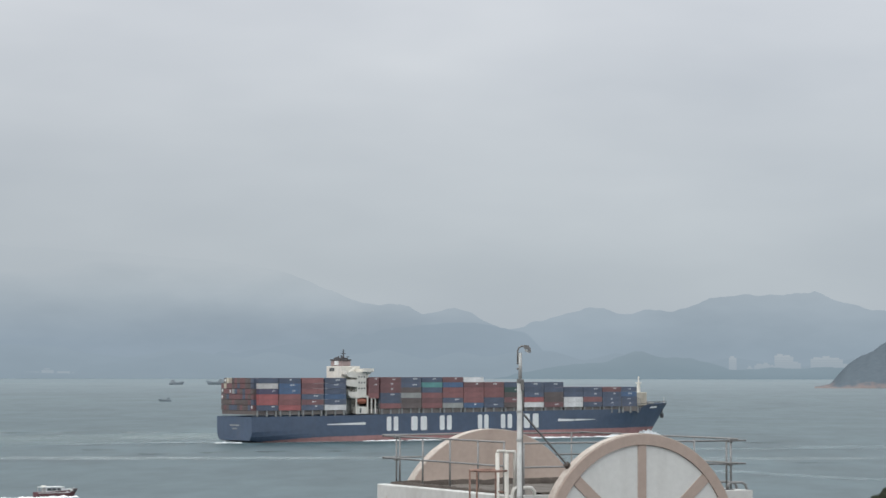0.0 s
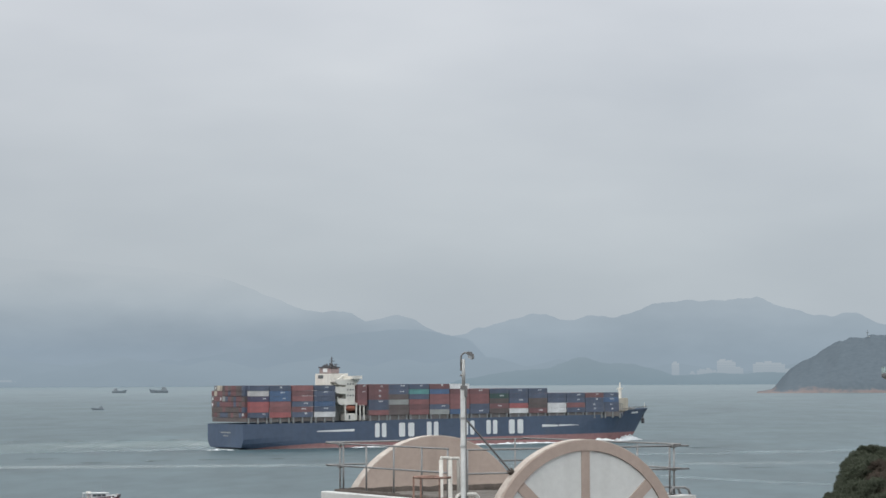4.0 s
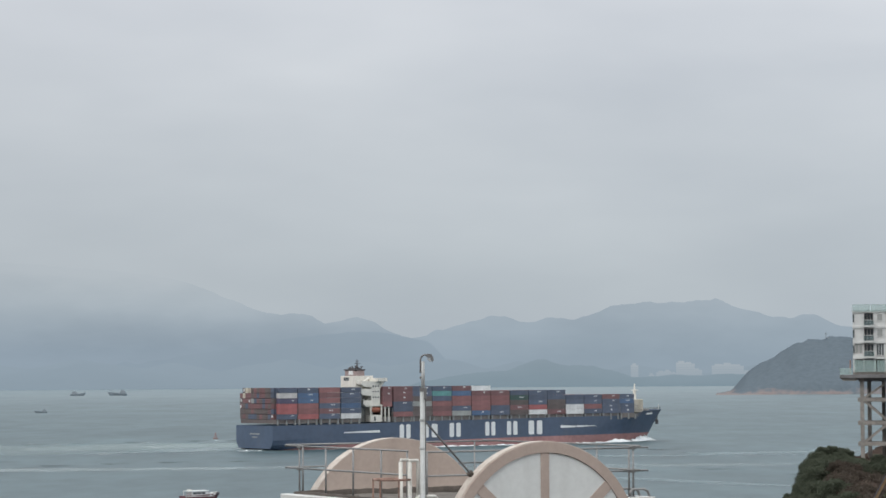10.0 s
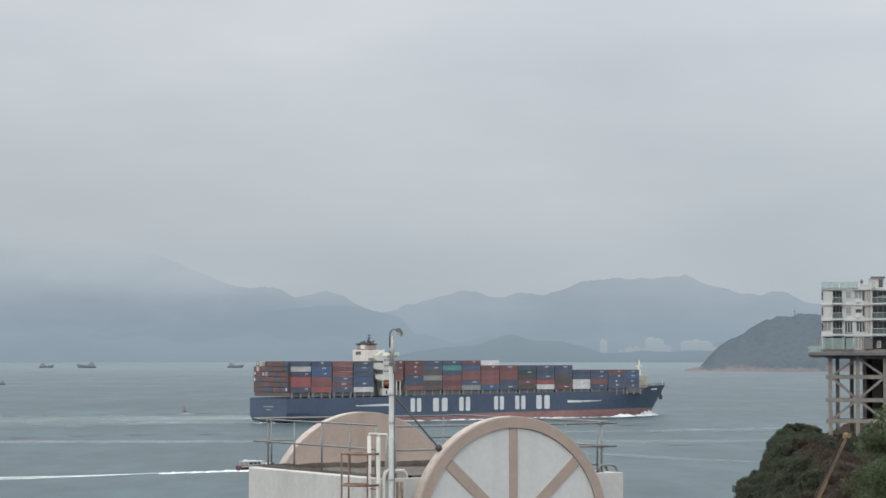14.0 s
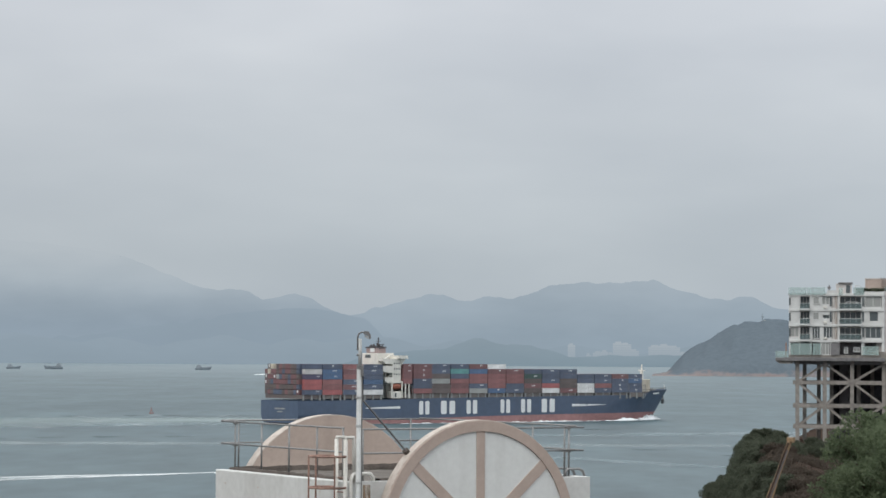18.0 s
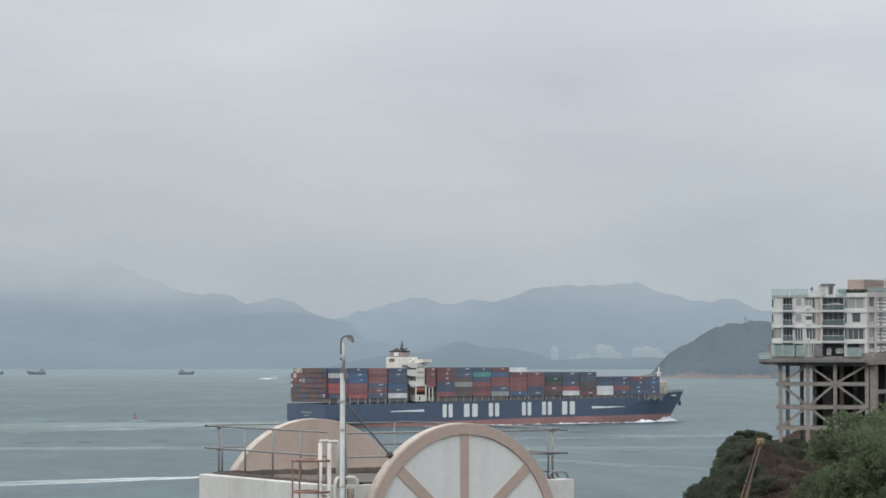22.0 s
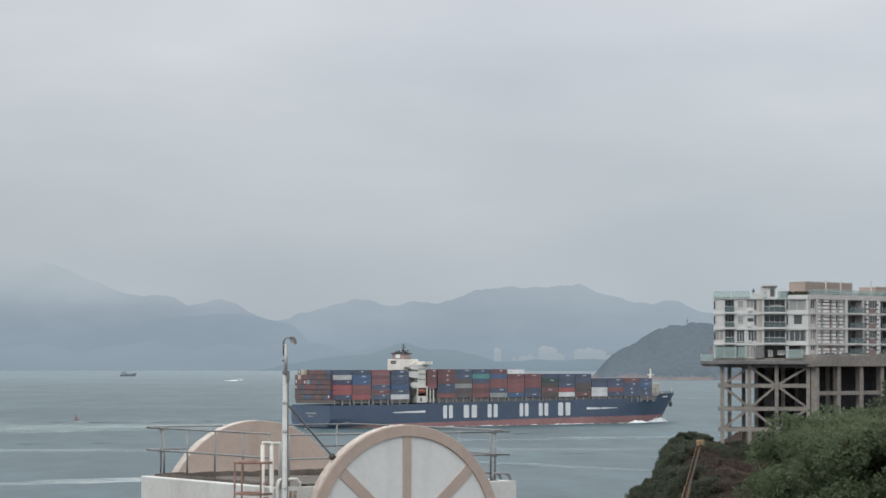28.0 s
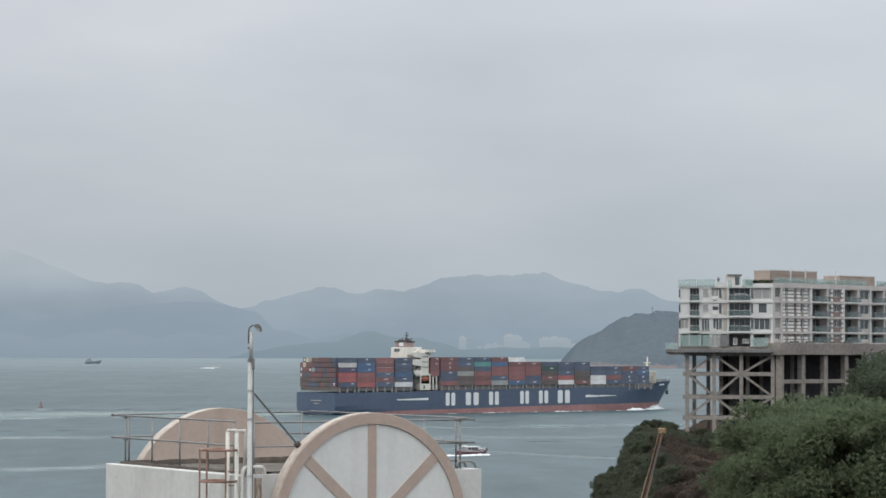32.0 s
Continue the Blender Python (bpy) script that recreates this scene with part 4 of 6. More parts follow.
def build_hull(ship):
    stations = [0, 1, 3, 6, 10, 16, 24, 32, 40, 60, 90, 120, 150, 178, 186, 194, 202, 210, 218, 224, 227, 230, 234, 238, 241, 244, 246, 248, 250, 252, 254, 255.6, 256.6, 257.2]
    parts = {"hull": [], "boot_topping": []}
    upper, lower = Geo(), Geo()

    def ring(s, z):
        d = deck_line(s)
        k = max(0.0, min(1.0, (z + 3.0) / (d + 3.0)))
        rake = (s - 243.9) / 13.4 if s > 243.9 else -1
        if rake > 0 and k < rake:
            k2 = rake
            z = -3.0 + (d + 3.0) * k2
            k = k2
        rise = 1.6 * (1 - s / 14) ** 1.5 if s < 14 else 0
        zz = max(z, rise - 2.4 if s < 14 else z)
        return ship_halfwidth(s, k), zz

    def loft(g, levels):
        cols = len(levels)
        for side in (-1, 1):
            n0 = len(g.v)
            for s in stations:
                for lv in levels:
                    b, z = ring(s, lv(s))
                    g.v.append((s, side * b, z))
            for i in range(len(stations) - 1):
                for j in range(cols - 1):
                    a = n0 + i * cols + j
                    g.f.append((a, a + cols, a + cols + 1, a + 1))

    frac = lambda q: (lambda s: boot_line(s) + (deck_line(s) - boot_line(s)) * q)
    loft(upper, [frac(0), frac(0.08), frac(0.2), frac(0.4), frac(0.6), frac(0.8), frac(1.0)])
    loft(lower, [lambda s: -4.0, lambda s: boot_line(s) * 0.5 - 1.8, lambda s: boot_line(s)])
    # transom
    k = len(upper.v)
    zs = [frac(q)(0) for q in (0, 0.08, 0.2, 0.4, 0.6, 0.8, 1.0)]
    for z in zs:
        b, zz = ring(0, z)
        upper.v += [(0, -b, zz), (0, b, zz)]
    upper.f += [(k + 2 * i, k + 2 * i + 1, k + 2 * i + 3, k + 2 * i + 2) for i in range(len(zs) - 1)]
    hull = part("hull", upper, M_HULL, ship, "navy blue hull plating", smooth=False)
    part("boot_topping", lower, M_BOOT, hull, "dull red boot topping")
    deck = Geo()
    for s in stations:
        b, _ = ring(s, deck_line(s))
        deck.v += [(s, -b + 0.02, deck_line(s) - 0.9), (s, b - 0.02, deck_line(s) - 0.9)]
    deck.f = [(2 * i, 2 * i + 1, 2 * i + 3, 2 * i + 2) for i in range(len(stations) - 1)]
    part("deck", deck, M_DECK, ship, "grey-red weather deck")
    y = -HALF - 0.03
    # the large lettering is given as plain white bars of its size
    for x0, x1, z0, z1 in ((73.4, 79.9, 2.85, 9.6), (87.3, 96.3, 2.95, 9.6), (103.7, 110.6, 2.95, 9.9), (126.0, 132.3, 3.2, 10.1), (139.7, 146.4, 3.3, 10.2), (153.6, 162.5, 3.3, 10.3)):
        g, c, w = Geo(), 0.5, (x1 - x0) * 0.40
        for p, q in ((x0, x0 + w), (x1 - w, x1)):
            g.prism([(p + c, z0), (q - c, z0), (q, z0 + c), (q, z1 - c), (q - c, z1), (p + c, z1), (p, z1 - c), (p, z0 + c)], y - 0.04, y)
        part("hull_marking", g, M_MARK, hull, "large white block marking")
    part("hull_stripe", Geo().prism([(40.5, 6.0), (61.5, 5.9), (61.5, 7.1), (40.5, 6.45)], y - 0.04, y), M_MARK, hull, "tapered white stripe")
    part("hull_stripe", Geo().prism([(174.5, 6.3), (184.5, 6.45), (184.5, 7.3), (174.5, 7.6)], y - 0.04, y), M_MARK, hull, "tapered white stripe")
    part("hull_stripe", Geo().prism([(185.2, 6.5), (198.0, 7.0), (198.0, 7.15), (185.2, 7.4)], y - 0.04, y), M_MARK, hull, "tapered white stripe")
    for y0, w, z in ((-4.6, 8.5, 5.8), (-2.6, 4.4, 4.3)):
        part("name_bar", Geo().box(-0.06, -0.01, y0, y0 + w, z, z + 0.6), CONTAINER["grey"], hull, "worn white bar of lettering on the stern")
    for s, z in ((237.5, 12.3), (240.5, 12.4)):
        b = ship_halfwidth(s, 0.86)
        part("name_bar", Geo().box(s, s + 2.4, -b - 0.22, -b - 0.06, z, z + 0.8), M_MARK, hull, "small white bar of lettering at the bow")
    part("anchor", Geo().box(250.6, 252.4, -3.4, -2.2, 7.0, 9.4, 0.3).tube((251.5, -2.9, 9.2), (252.4, -2.0, 11.6), 0.3), M_SHIPDARK, hull, "dark stowed anchor")
    part("bulwark_rail", Geo().path([(228, -14.0, 14.6), (240, -10.6, 15.0), (250, -5.4, 15.3), (256.8, -0.2, 15.6)], 0.12, 6).path([(228, 14.0, 14.6), (240, 10.6, 15.0), (250, 5.4, 15.3), (256.8, 0.2, 15.6)], 0.12, 6), M_SHIPDARK, hull)


# bays of stacked cargo: station, colours of the starboard row from the lowest tier up
AFT = ((2.1, "navy red red violet pale navy"), (14.3, "red rust rust blue blue navy"), (26.6, "navy maroon navy rust maroon rust"), (39.0, "white navy blue navy navy navy"),
       (63.5, "maroon maroon rust maroon maroon maroon"), (69.9, "rust navy navy maroon maroon maroon"))
FORE = ("brown brown grey brown navy navy", "rust maroon rust navy teal navy", "grey navy rust rust blue maroon", "blue rust rust rust maroon white", "navy navy rust rust maroon",
        "brown maroon brown green navy", "white red navy navy navy", "maroon brown brown navy navy", "white white navy navy", "navy rust navy navy", "navy navy navy maroon", "navy navy blue navy")
BAYS = [(s, 12.95 if s < 60 else 13.4, 2.5 if s < 60 else 2.47, c.split()) for s, c in AFT] + [(81.3 + 12.12 * i, 13.4, 2.47, c.split()) for i, c in enumerate(FORE)]


def container_mesh(L=11.75, W=2.38, T=2.40):
    """A box with corner posts, rails, shallow corrugations on its long side and door bars at its end."""
    g = Geo()
    g.box(0.06, L - 0.06, 0.07, W - 0.07, 0.08, T - 0.08)
    for x in (0, L - 0.16):
        for y in (0, W - 0.16):
            g.box(x, x + 0.16, y, y + 0.16, 0, T)
    for z in (0, T - 0.14):
        g.box(0.16, L - 0.16, 0, 0.12, z, z + 0.14)
        g.box(0.16, L - 0.16, W - 0.12, W, z, z + 0.14)
    n = int(L / 0.75)
    for i in range(n):
        x = 0.3 + (L - 0.6) * i / n
        g.box(x, x + 0.32, 0.03, 0.07, 0.14, T - 0.14)
    for y in (0.5, 0.95, 1.4, 1.85):
        g.box(0.0, 0.06, y, y + 0.06, 0.1, T - 0.1)
    return g.mesh("container")


def build_cargo(ship):
    rng = random.Random(5)
    full, short, stub = container_mesh(), container_mesh(5.5), container_mesh(10.15)
    marks = []
    for w, h in ((2.4, 0.5), (1.6, 0.45), (1.2, 0.7)):
        g = Geo()
        for k in range(3):
            g.box(w * k / 3, w * (k + 0.72) / 3, -0.03, 0, 0.1 * (k % 2), h)
        marks.append(g.mesh("container_marking"))
    marks.append(Geo().box(-0.03, 0, 0, 0.9, 0, 1.3).mesh("container_marking"))
    for me in (full, short, stub):
        me.materials.append(CONTAINER["navy"])
    for me in marks:
        me.materials.append(M_MARK)
    rest = {}
    # dark mix, so the stern face's shade sits in the box colours
    mixture = ["navy"] * 6 + ["maroon"] * 11 + ["brown"] * 9 + ["rust"]
    pale = {(5, 10), (4, 11), (3, 8)}
    for n, (s, base, pitch, cols) in enumerate(BAYS):
        half_bay = n == 4
        mesh, length = (short, 5.5) if half_bay else (full, 11.75)
        stack = part("hatch_cover", Geo().box(s + 0.2, s + length - 0.2, -HALF + 0.5, HALF - 0.5, 11.0, base - 0.1), M_DECK if n else CONTAINER["brown"], ship, "hatch cover under a block of stacked containers")
        rows = range(1 if s > 208 else 0, 12 if s > 208 else 13)
        for tier, col in enumerate(cols):
            z = base + pitch * tier
            for row in rows:
                if half_bay and tier < 2 and row == 0:
                    continue
                y = -HALF + 0.02 + row * 2.475
                if n == 0 and tier == 5 and row in (9, 12):
                    continue
                side = row == rows[0]
                if side or n == 0 or (n == 4 and tier > 2 and row < 4):
                    c = col if side else "brown" if tier < 2 and rng.random() < 0.5 else rng.choice(mixture)
                    if n == 0 and row > 0 and (tier, row) in pale:
                        c = "grey" if tier < 4 else "beige"
                    box = share("container", stub if n == 0 and side else mesh, CONTAINER[c], stack, pose(s + (1.6 if n == 0 and side else 0.0), y, z))
                    if side and c in ("navy", "blue", "violet", "maroon", "green") and rng.random() < 0.7:
                        share("container_marking", marks[rng.choice((0, 0, 1, 2))], M_MARK, box, pose(length * rng.uniform(0.42, 0.62), 0, rng.uniform(1.0, 1.5)))
                    elif n == 0 and row > 0 and rng.random() < 0.04:
                        share("container_marking", marks[3], M_MARK, box, pose(0, rng.uniform(0.5, 1.1), rng.uniform(0.4, 0.9)))
                elif tier == len(cols) - 1 or row == rows[-1]:
                    rest.setdefault(rng.choice(mixture), []).append((s, y, z, length))
        # lashing bridge beside the stack
        lash = Geo()
        for y in (-HALF + 0.1, -HALF + 1.4, HALF - 1.4, HALF - 0.2):
            lash.box(s + length + 0.35, s + length + 0.52, y, y + 0.16, 11, 17.5)
        lash.box(s + length + 0.32, s + length + 0.55, -HALF, HALF, 14.6, 14.8).box(s + length + 0.32, s + length + 0.55, -HALF, HALF, 17.3, 17.5)
        part("lashing_bridge", lash, M_LASH, ship)
        for k in ((2.5,) if half_bay else (0.4, 5.4, 10.2)):
            part("bulwark_stay", Geo().prism([(s + k, 10.2), (s + k + 1.0, 10.2), (s + k + 0.75, base - 0.05), (s + k + 0.2, base - 0.05)], -HALF + 0.05, -HALF + 0.35), M_LASH, ship, "grey deck-edge stay")
    for c, places in rest.items():
        g = Geo()
        for s, y, z, length in places:
            g.box(s + 0.05, s + length - 0.05, y + 0.02, y + 2.36, z, z + 2.36)
        tagged(part("container_block", g, CONTAINER[c], ship, "closely stacked cargo in the middle of the ship"), kind="stuff")


def build_house(ship):
    W = M_SHIPWHITE
    house = part("accommodation", Geo().box(58.0, 62.6, -9.0, 11, 11, 28.8, 0.1).box(58.2, 62.4, -9.0, 9.5, 28.8, 31.4, 0.1), W, ship, "white accommodation block")
    part("engine_casing", Geo().box(52.0, 57.8, -9.5, 2.0, 11, 27.4, 0.1), CONTAINER["grey"], ship, "grey engine casing")
    casing = part("funnel_casing", Geo().box(51.2, 58.0, -10.8, 2.2, 27.4, 33.3, 0.15), W, ship, "tall white funnel casing")
    part("louvre", Geo().box(51.1, 51.19, -5.0, -0.6, 31.0, 32.6), M_GLASSD, casing, "dark louvre in the casing")
    for k in range(4):
        part("louvre_bar", Geo().box(51.04, 51.1, -5.0, -0.6, 31.15 + k * 0.4, 31.27 + k * 0.4), M_LASH, casing)
    funnel = part("funnel", Geo().box(52.2, 57.4, -9.6, 0.2, 33.3, 36.0, 0.3), M_FUNNEL, ship, "faded red-brown funnel")
    part("white_panel", Geo().box(52.1, 52.19, -7.0, -3.4, 33.9, 35.8), M_MARK, funnel, "white panel on the funnel")
    part("funnel_cap", Geo().box(51.9, 57.6, -9.9, 0.5, 36.0, 36.6, 0.1).box(53.0, 56.4, -8.2, -1.2, 36.6, 37.2, 0.1), M_SHIPDARK, funnel, "dark funnel cap")
    for y, h in ((-8.0, 37.9), (-6.2, 38.4), (-3.4, 38.0), (-1.4, 37.6)):
        part("exhaust_pipe", Geo().tube((54.6, y, 37.0), (54.2, y, h), 0.42, n=10), M_SHIPDARK, funnel)
    part("radar_mast", Geo().tube((56.6, -4.2, 36.6), (56.6, -4.2, 41.4), 0.4, 0.18, 8).box(56.2, 57.0, -5.8, -2.6, 39.2, 39.5).box(56.3, 56.9, -5.2, -3.2, 40.4, 40.6), M_SHIPDARK, ship, "dark radar mast")
    part("radar_scanner", Geo().box(57.2, 57.5, -8.2, -5.4, 37.6, 37.9).tube((57.35, -6.8, 36.4), (57.35, -6.8, 37.6), 0.2, n=8), M_SHIPDARK, ship)
    part("wheelhouse", Geo().box(58.4, 62.8, -9, 9, 31.4, 33.4, 0.12), W, ship, "white wheelhouse")
    part("wheelhouse_window_band", Geo().box(58.34, 62.86, -8.6, 8.6, 32.1, 33.0), M_GLASSD, ship, "dark wheelhouse windows")
    # bridge wings with sloped brackets
    part("bridge_wing", Geo().box(60.0, 65.6, -HALF - 0.9, 4.0, 30.7, 31.2).box(60.0, 65.6, -HALF - 0.9, -HALF - 0.7, 31.2, 32.3).box(60.0, 60.2, -HALF - 0.7, -9, 31.2, 32.2).box(65.4, 65.6, -HALF - 0.7, -9, 31.2, 32.3), W, ship, "white bridge wing")
    part("wing_support", Geo().prism([(62.7, 27.6), (62.7, 30.7), (65.4, 30.7)], -15.4, -14.9), W, ship)
    part("starboard_block", Geo().box(57.4, 62.7, -15.0, -9.0, 19.2, 30.7, 0.1), W, house, "white starboard side of the accommodation")
    part("port_block", Geo().box(57.4, 62.5, 11, 15.0, 11, 26.6, 0.1), W, house, "white port side of the accommodation")
    # side landings that step down aft of the block
    for s0, s1, z0, z1 in ((51.4, 57.6, 29.5, 31.0), (50.7, 57.6, 25.3, 28.0), (52.6, 57.8, 19.8, 22.2)):
        low = z0 - 1.3
        land = part("side_landing", Geo().prism([(s0, z0), (s0 + 1.6, low), (s1, low - 0.4), (s1, z0 + 0.3), (s0, z0 + 0.3)], -15.2, -11.0), W, ship, "white stair landing with a sloped underside")
        part("parapet", Geo().box(s0, s0 + 0.15, -15.2, -11.0, z0 + 0.3, z1).box(s0 + 0.15, s1, -15.2, -15.05, z0 + 0.3, z0 + 0.3 + (z1 - z0) * 0.55), W, land)
        part("stair", Geo().bar((s0 + 1.2, -13.2, z0 + 0.3), (s1, -13.2, z0 + 3.0), 1.0, 0.3), W, land)
    for z in (22.6, 25.3, 28.0):
        for i in range(3):
            part("porthole", Geo().box(58.2 + i * 1.5, 58.9 + i * 1.5, -15.08, -15.01, z, z + 0.7), M_GLASSD, house)
    part("boat_deck", Geo().box(56.4, 63.4, -15.6, -11.0, 18.6, 19.2), W, ship, "white boat deck")
    lb = Geo()
    rings = [(-3.4, 0.1), (-2.8, 0.8), (-1.5, 1.2), (0, 1.3), (1.5, 1.2), (2.8, 0.8), (3.4, 0.1)]
    for x, r in rings:
        lb.v += [(60.0 + x, -14.6 + r * math.cos(a), 16.9 + r * 1.1 * math.sin(a)) for a in [6.2832 * i / 10 for i in range(10)]]
    lb.f = [(j * 10 + i, j * 10 + (i + 1) % 10, (j + 1) * 10 + (i + 1) % 10, (j + 1) * 10 + i) for j in range(6) for i in range(10)]
    part("lifeboat", lb, M_ORANGE, ship, "faded orange enclosed lifeboat", smooth=True)
    for x, top in ((56.6, 19.0), (62.9, 19.4), (65.0, 18.6), (67.2, 18.2)):
        part("davit", Geo().bar((x, -15.7, 11.2), (x, -15.7, top), 0.55, 0.55).bar((x, -15.7, top - 0.3), (x - 1.6, -15.7, top + 0.5), 0.4, 0.4), W, ship, "white davit post")
    part("low_deckhouse", Geo().box(57.0, 62.6, -15.6, -11, 11, 14.4, 0.1), W, ship, "white deckhouse")
    part("deckhouse_door", Geo().box(58.6, 59.5, -15.66, -15.58, 11.6, 13.6), M_GLASSD, ship)
    # forecastle
    part("foremast", Geo().tube((238.5, 0, 13.2), (238.5, 0, 25.4), 1.2, 0.8, 10).tube((238.5, 0, 25.4), (238.5, 0, 28.4), 0.45, 0.3, 8).box(237.6, 239.4, -1.6, 1.6, 24.8, 25.3), W, ship, "white foremast")
    part("wave_breaker", Geo().box(229.3, 237.0, -8.5, 8.5, 13.6, 20.3, 0.2), CONTAINER["beige"], ship, "pale beige deck box before the mast")
    part("wave_breaker_shade", Geo().box(226.6, 229.2, -10.5, 10.5, 13.2, 18.4, 0.1), CONTAINER["navy"], ship)
    part("windlass", Geo().box(242, 245, -4.6, -1.6, 13.6, 15.2, 0.3).box(242, 245, 1.6, 4.6, 13.6, 15.2, 0.3), M_LASH, ship)
    part("bow_post", Geo().tube((255.2, 0, 14), (255.2, 0, 17.6), 0.14, 0.1, 6), W, ship)


def foam_lump(g, c, size, seed, n=7):
    """A ragged mound of white water."""
    k = len(g.v)
    for j in range(n):
        for i in range(n):
            u, w = 2 * i / (n - 1) - 1, 2 * j / (n - 1) - 1
            d = max(0.0, 1 - u * u) * max(0.0, 1 - w * w)
            h = size[2] * d * (0.75 + 0.7 * noise.noise((u * 2.3 + seed, w * 2.3, seed)))
            g.v.append((c[0] + u * size[0], c[1] + w * size[1], c[2] + h))
    g.f += [(k + j * n + i, k + j * n + i + 1, k + (j + 1) * n + i + 1, k + (j + 1) * n + i) for j in range(n - 1) for i in range(n - 1)]


def build_ship():
    ship = thing("container_ship", "navy blue container ship stacked with red and blue containers", "ship")
    build_hull(ship)
    build_cargo(ship)
    build_house(ship)
    g = Geo()
    rng = random.Random(3)
    for s in list(range(203, 223, 2)) + list(range(228, 252, 2)):
        k = 1 - abs(s - 238) / 13 if s > 225 else 0.55 * (1 - abs(s - 213) / 11)
        b = ship_halfwidth(s, 0.1)
        foam_lump(g, (s, -b - 1.0 - (250 - s) * 0.08, -1.75), (2.6, 2.0, 0.6 + 3.8 * max(0, k) * rng.uniform(0.7, 1.2)), s * 0.37)
    tagged(part("bow_wave", g, M_FOAM, ship, smooth=True), "white bow wave", kind="stuff")
    g = Geo()
    for s in list(range(60, 206, 4)):
        hi = 1.0 if 150 <= s <= 176 else 0.7
        foam_lump(g, (s + rng.uniform(-2, 2), -HALF - 1.2 - (250 - s) * 0.012, -1.7), (rng.uniform(2.0, 4.2), 1.2, hi * rng.uniform(0.4, 1.2)), s * 0.71)
    tagged(part("side_foam", g, M_FOAM, ship, smooth=True), "thin line of white foam along the hull", kind="stuff")
    g = Geo()
    for i in range(9):
        foam_lump(g, (-2 - i * 1.4, rng.uniform(-13, 3), -1.75), (rng.uniform(1.4, 3.0), rng.uniform(0.7, 1.4), rng.uniform(0.3, 0.6)), i * 1.3)
    tagged(part("stern_foam", g, M_FOAM, ship, smooth=True), "broken white water at the stern", kind="stuff")
    strip("stern_wash", [(4, -2, -1.5), (-40, -1, -1.5), (-95, 2, -1.5)], 26, 44, M_CHURN, 0.09, 20, 2.0, ship)
    strip("quarter_wave", [(60, -19, -1.5), (10, -25, -1.5), (-80, -42, -1.5)], 6, 14, M_SLICK, 0.10, 24, 2.0, ship)
    return ship


SHIP = build_ship()

# ---- apartment block on a concrete frame, on the wooded slope ----
FLOORS = [32.2, 35.15, 38.15, 41.1, 44.05]
BLOCK = Matrix.Translation(polar(7.776, 495, 0.45)) @ pose(0, 0, 0, 0, 0, -8.8)
WING = BLOCK @ Matrix.Translation((18.0, 0.3, 0)) @ pose(0, 0, 0, 0, 0, 50)


def pane(parent, x0, x1, z0, z1, y, mat, frame_mat, mullions=1, label=""):
    """A window: a recessed pane in a frame with mullions."""
    w = part("window", Geo().box(x0, x1, y, y + 0.12, z0, z0 + 0.12).box(x0, x1, y, y + 0.12, z1 - 0.12, z1).box(x0, x0 + 0.12, y, y + 0.12, z0 + 0.12, z1 - 0.12).box(x1 - 0.12, x1, y, y + 0.12, z0 + 0.12, z1 - 0.12), frame_mat, parent, label)
    part("pane", Geo().box(x0 + 0.12, x1 - 0.12, y + 0.06, y + 0.10, z0 + 0.12, z1 - 0.12), mat, w)
    for i in range(mullions):
        x = x0 + (x1 - x0) * (i + 1) / (mullions + 1)
        part("mullion", Geo().box(x - 0.05, x + 0.05, y + 0.0, y + 0.055, z0 + 0.12, z1 - 0.12), frame_mat, w)
    return w


def balcony(parent, x0, x1, z, out, glass=M_GGLASS, curve=False):
    """A floor slab that juts out, with a glass balustrade and a rail."""
    b = part("balcony", Geo().box(x0, x1, -out, 0.0, z - 0.32, z), M_BWHITE, parent, "white balcony slab with a balustrade")
    part("balustrade", Geo().box(x0 + 0.05, x1 - 0.05, -out + 0.04, -out + 0.10, z, z + 1.0), glass, b)
    part("handrail", Geo().box(x0, x1, -out + 0.0, -out + 0.12, z + 1.0, z + 1.08), M_BWHITE, b)
    return b


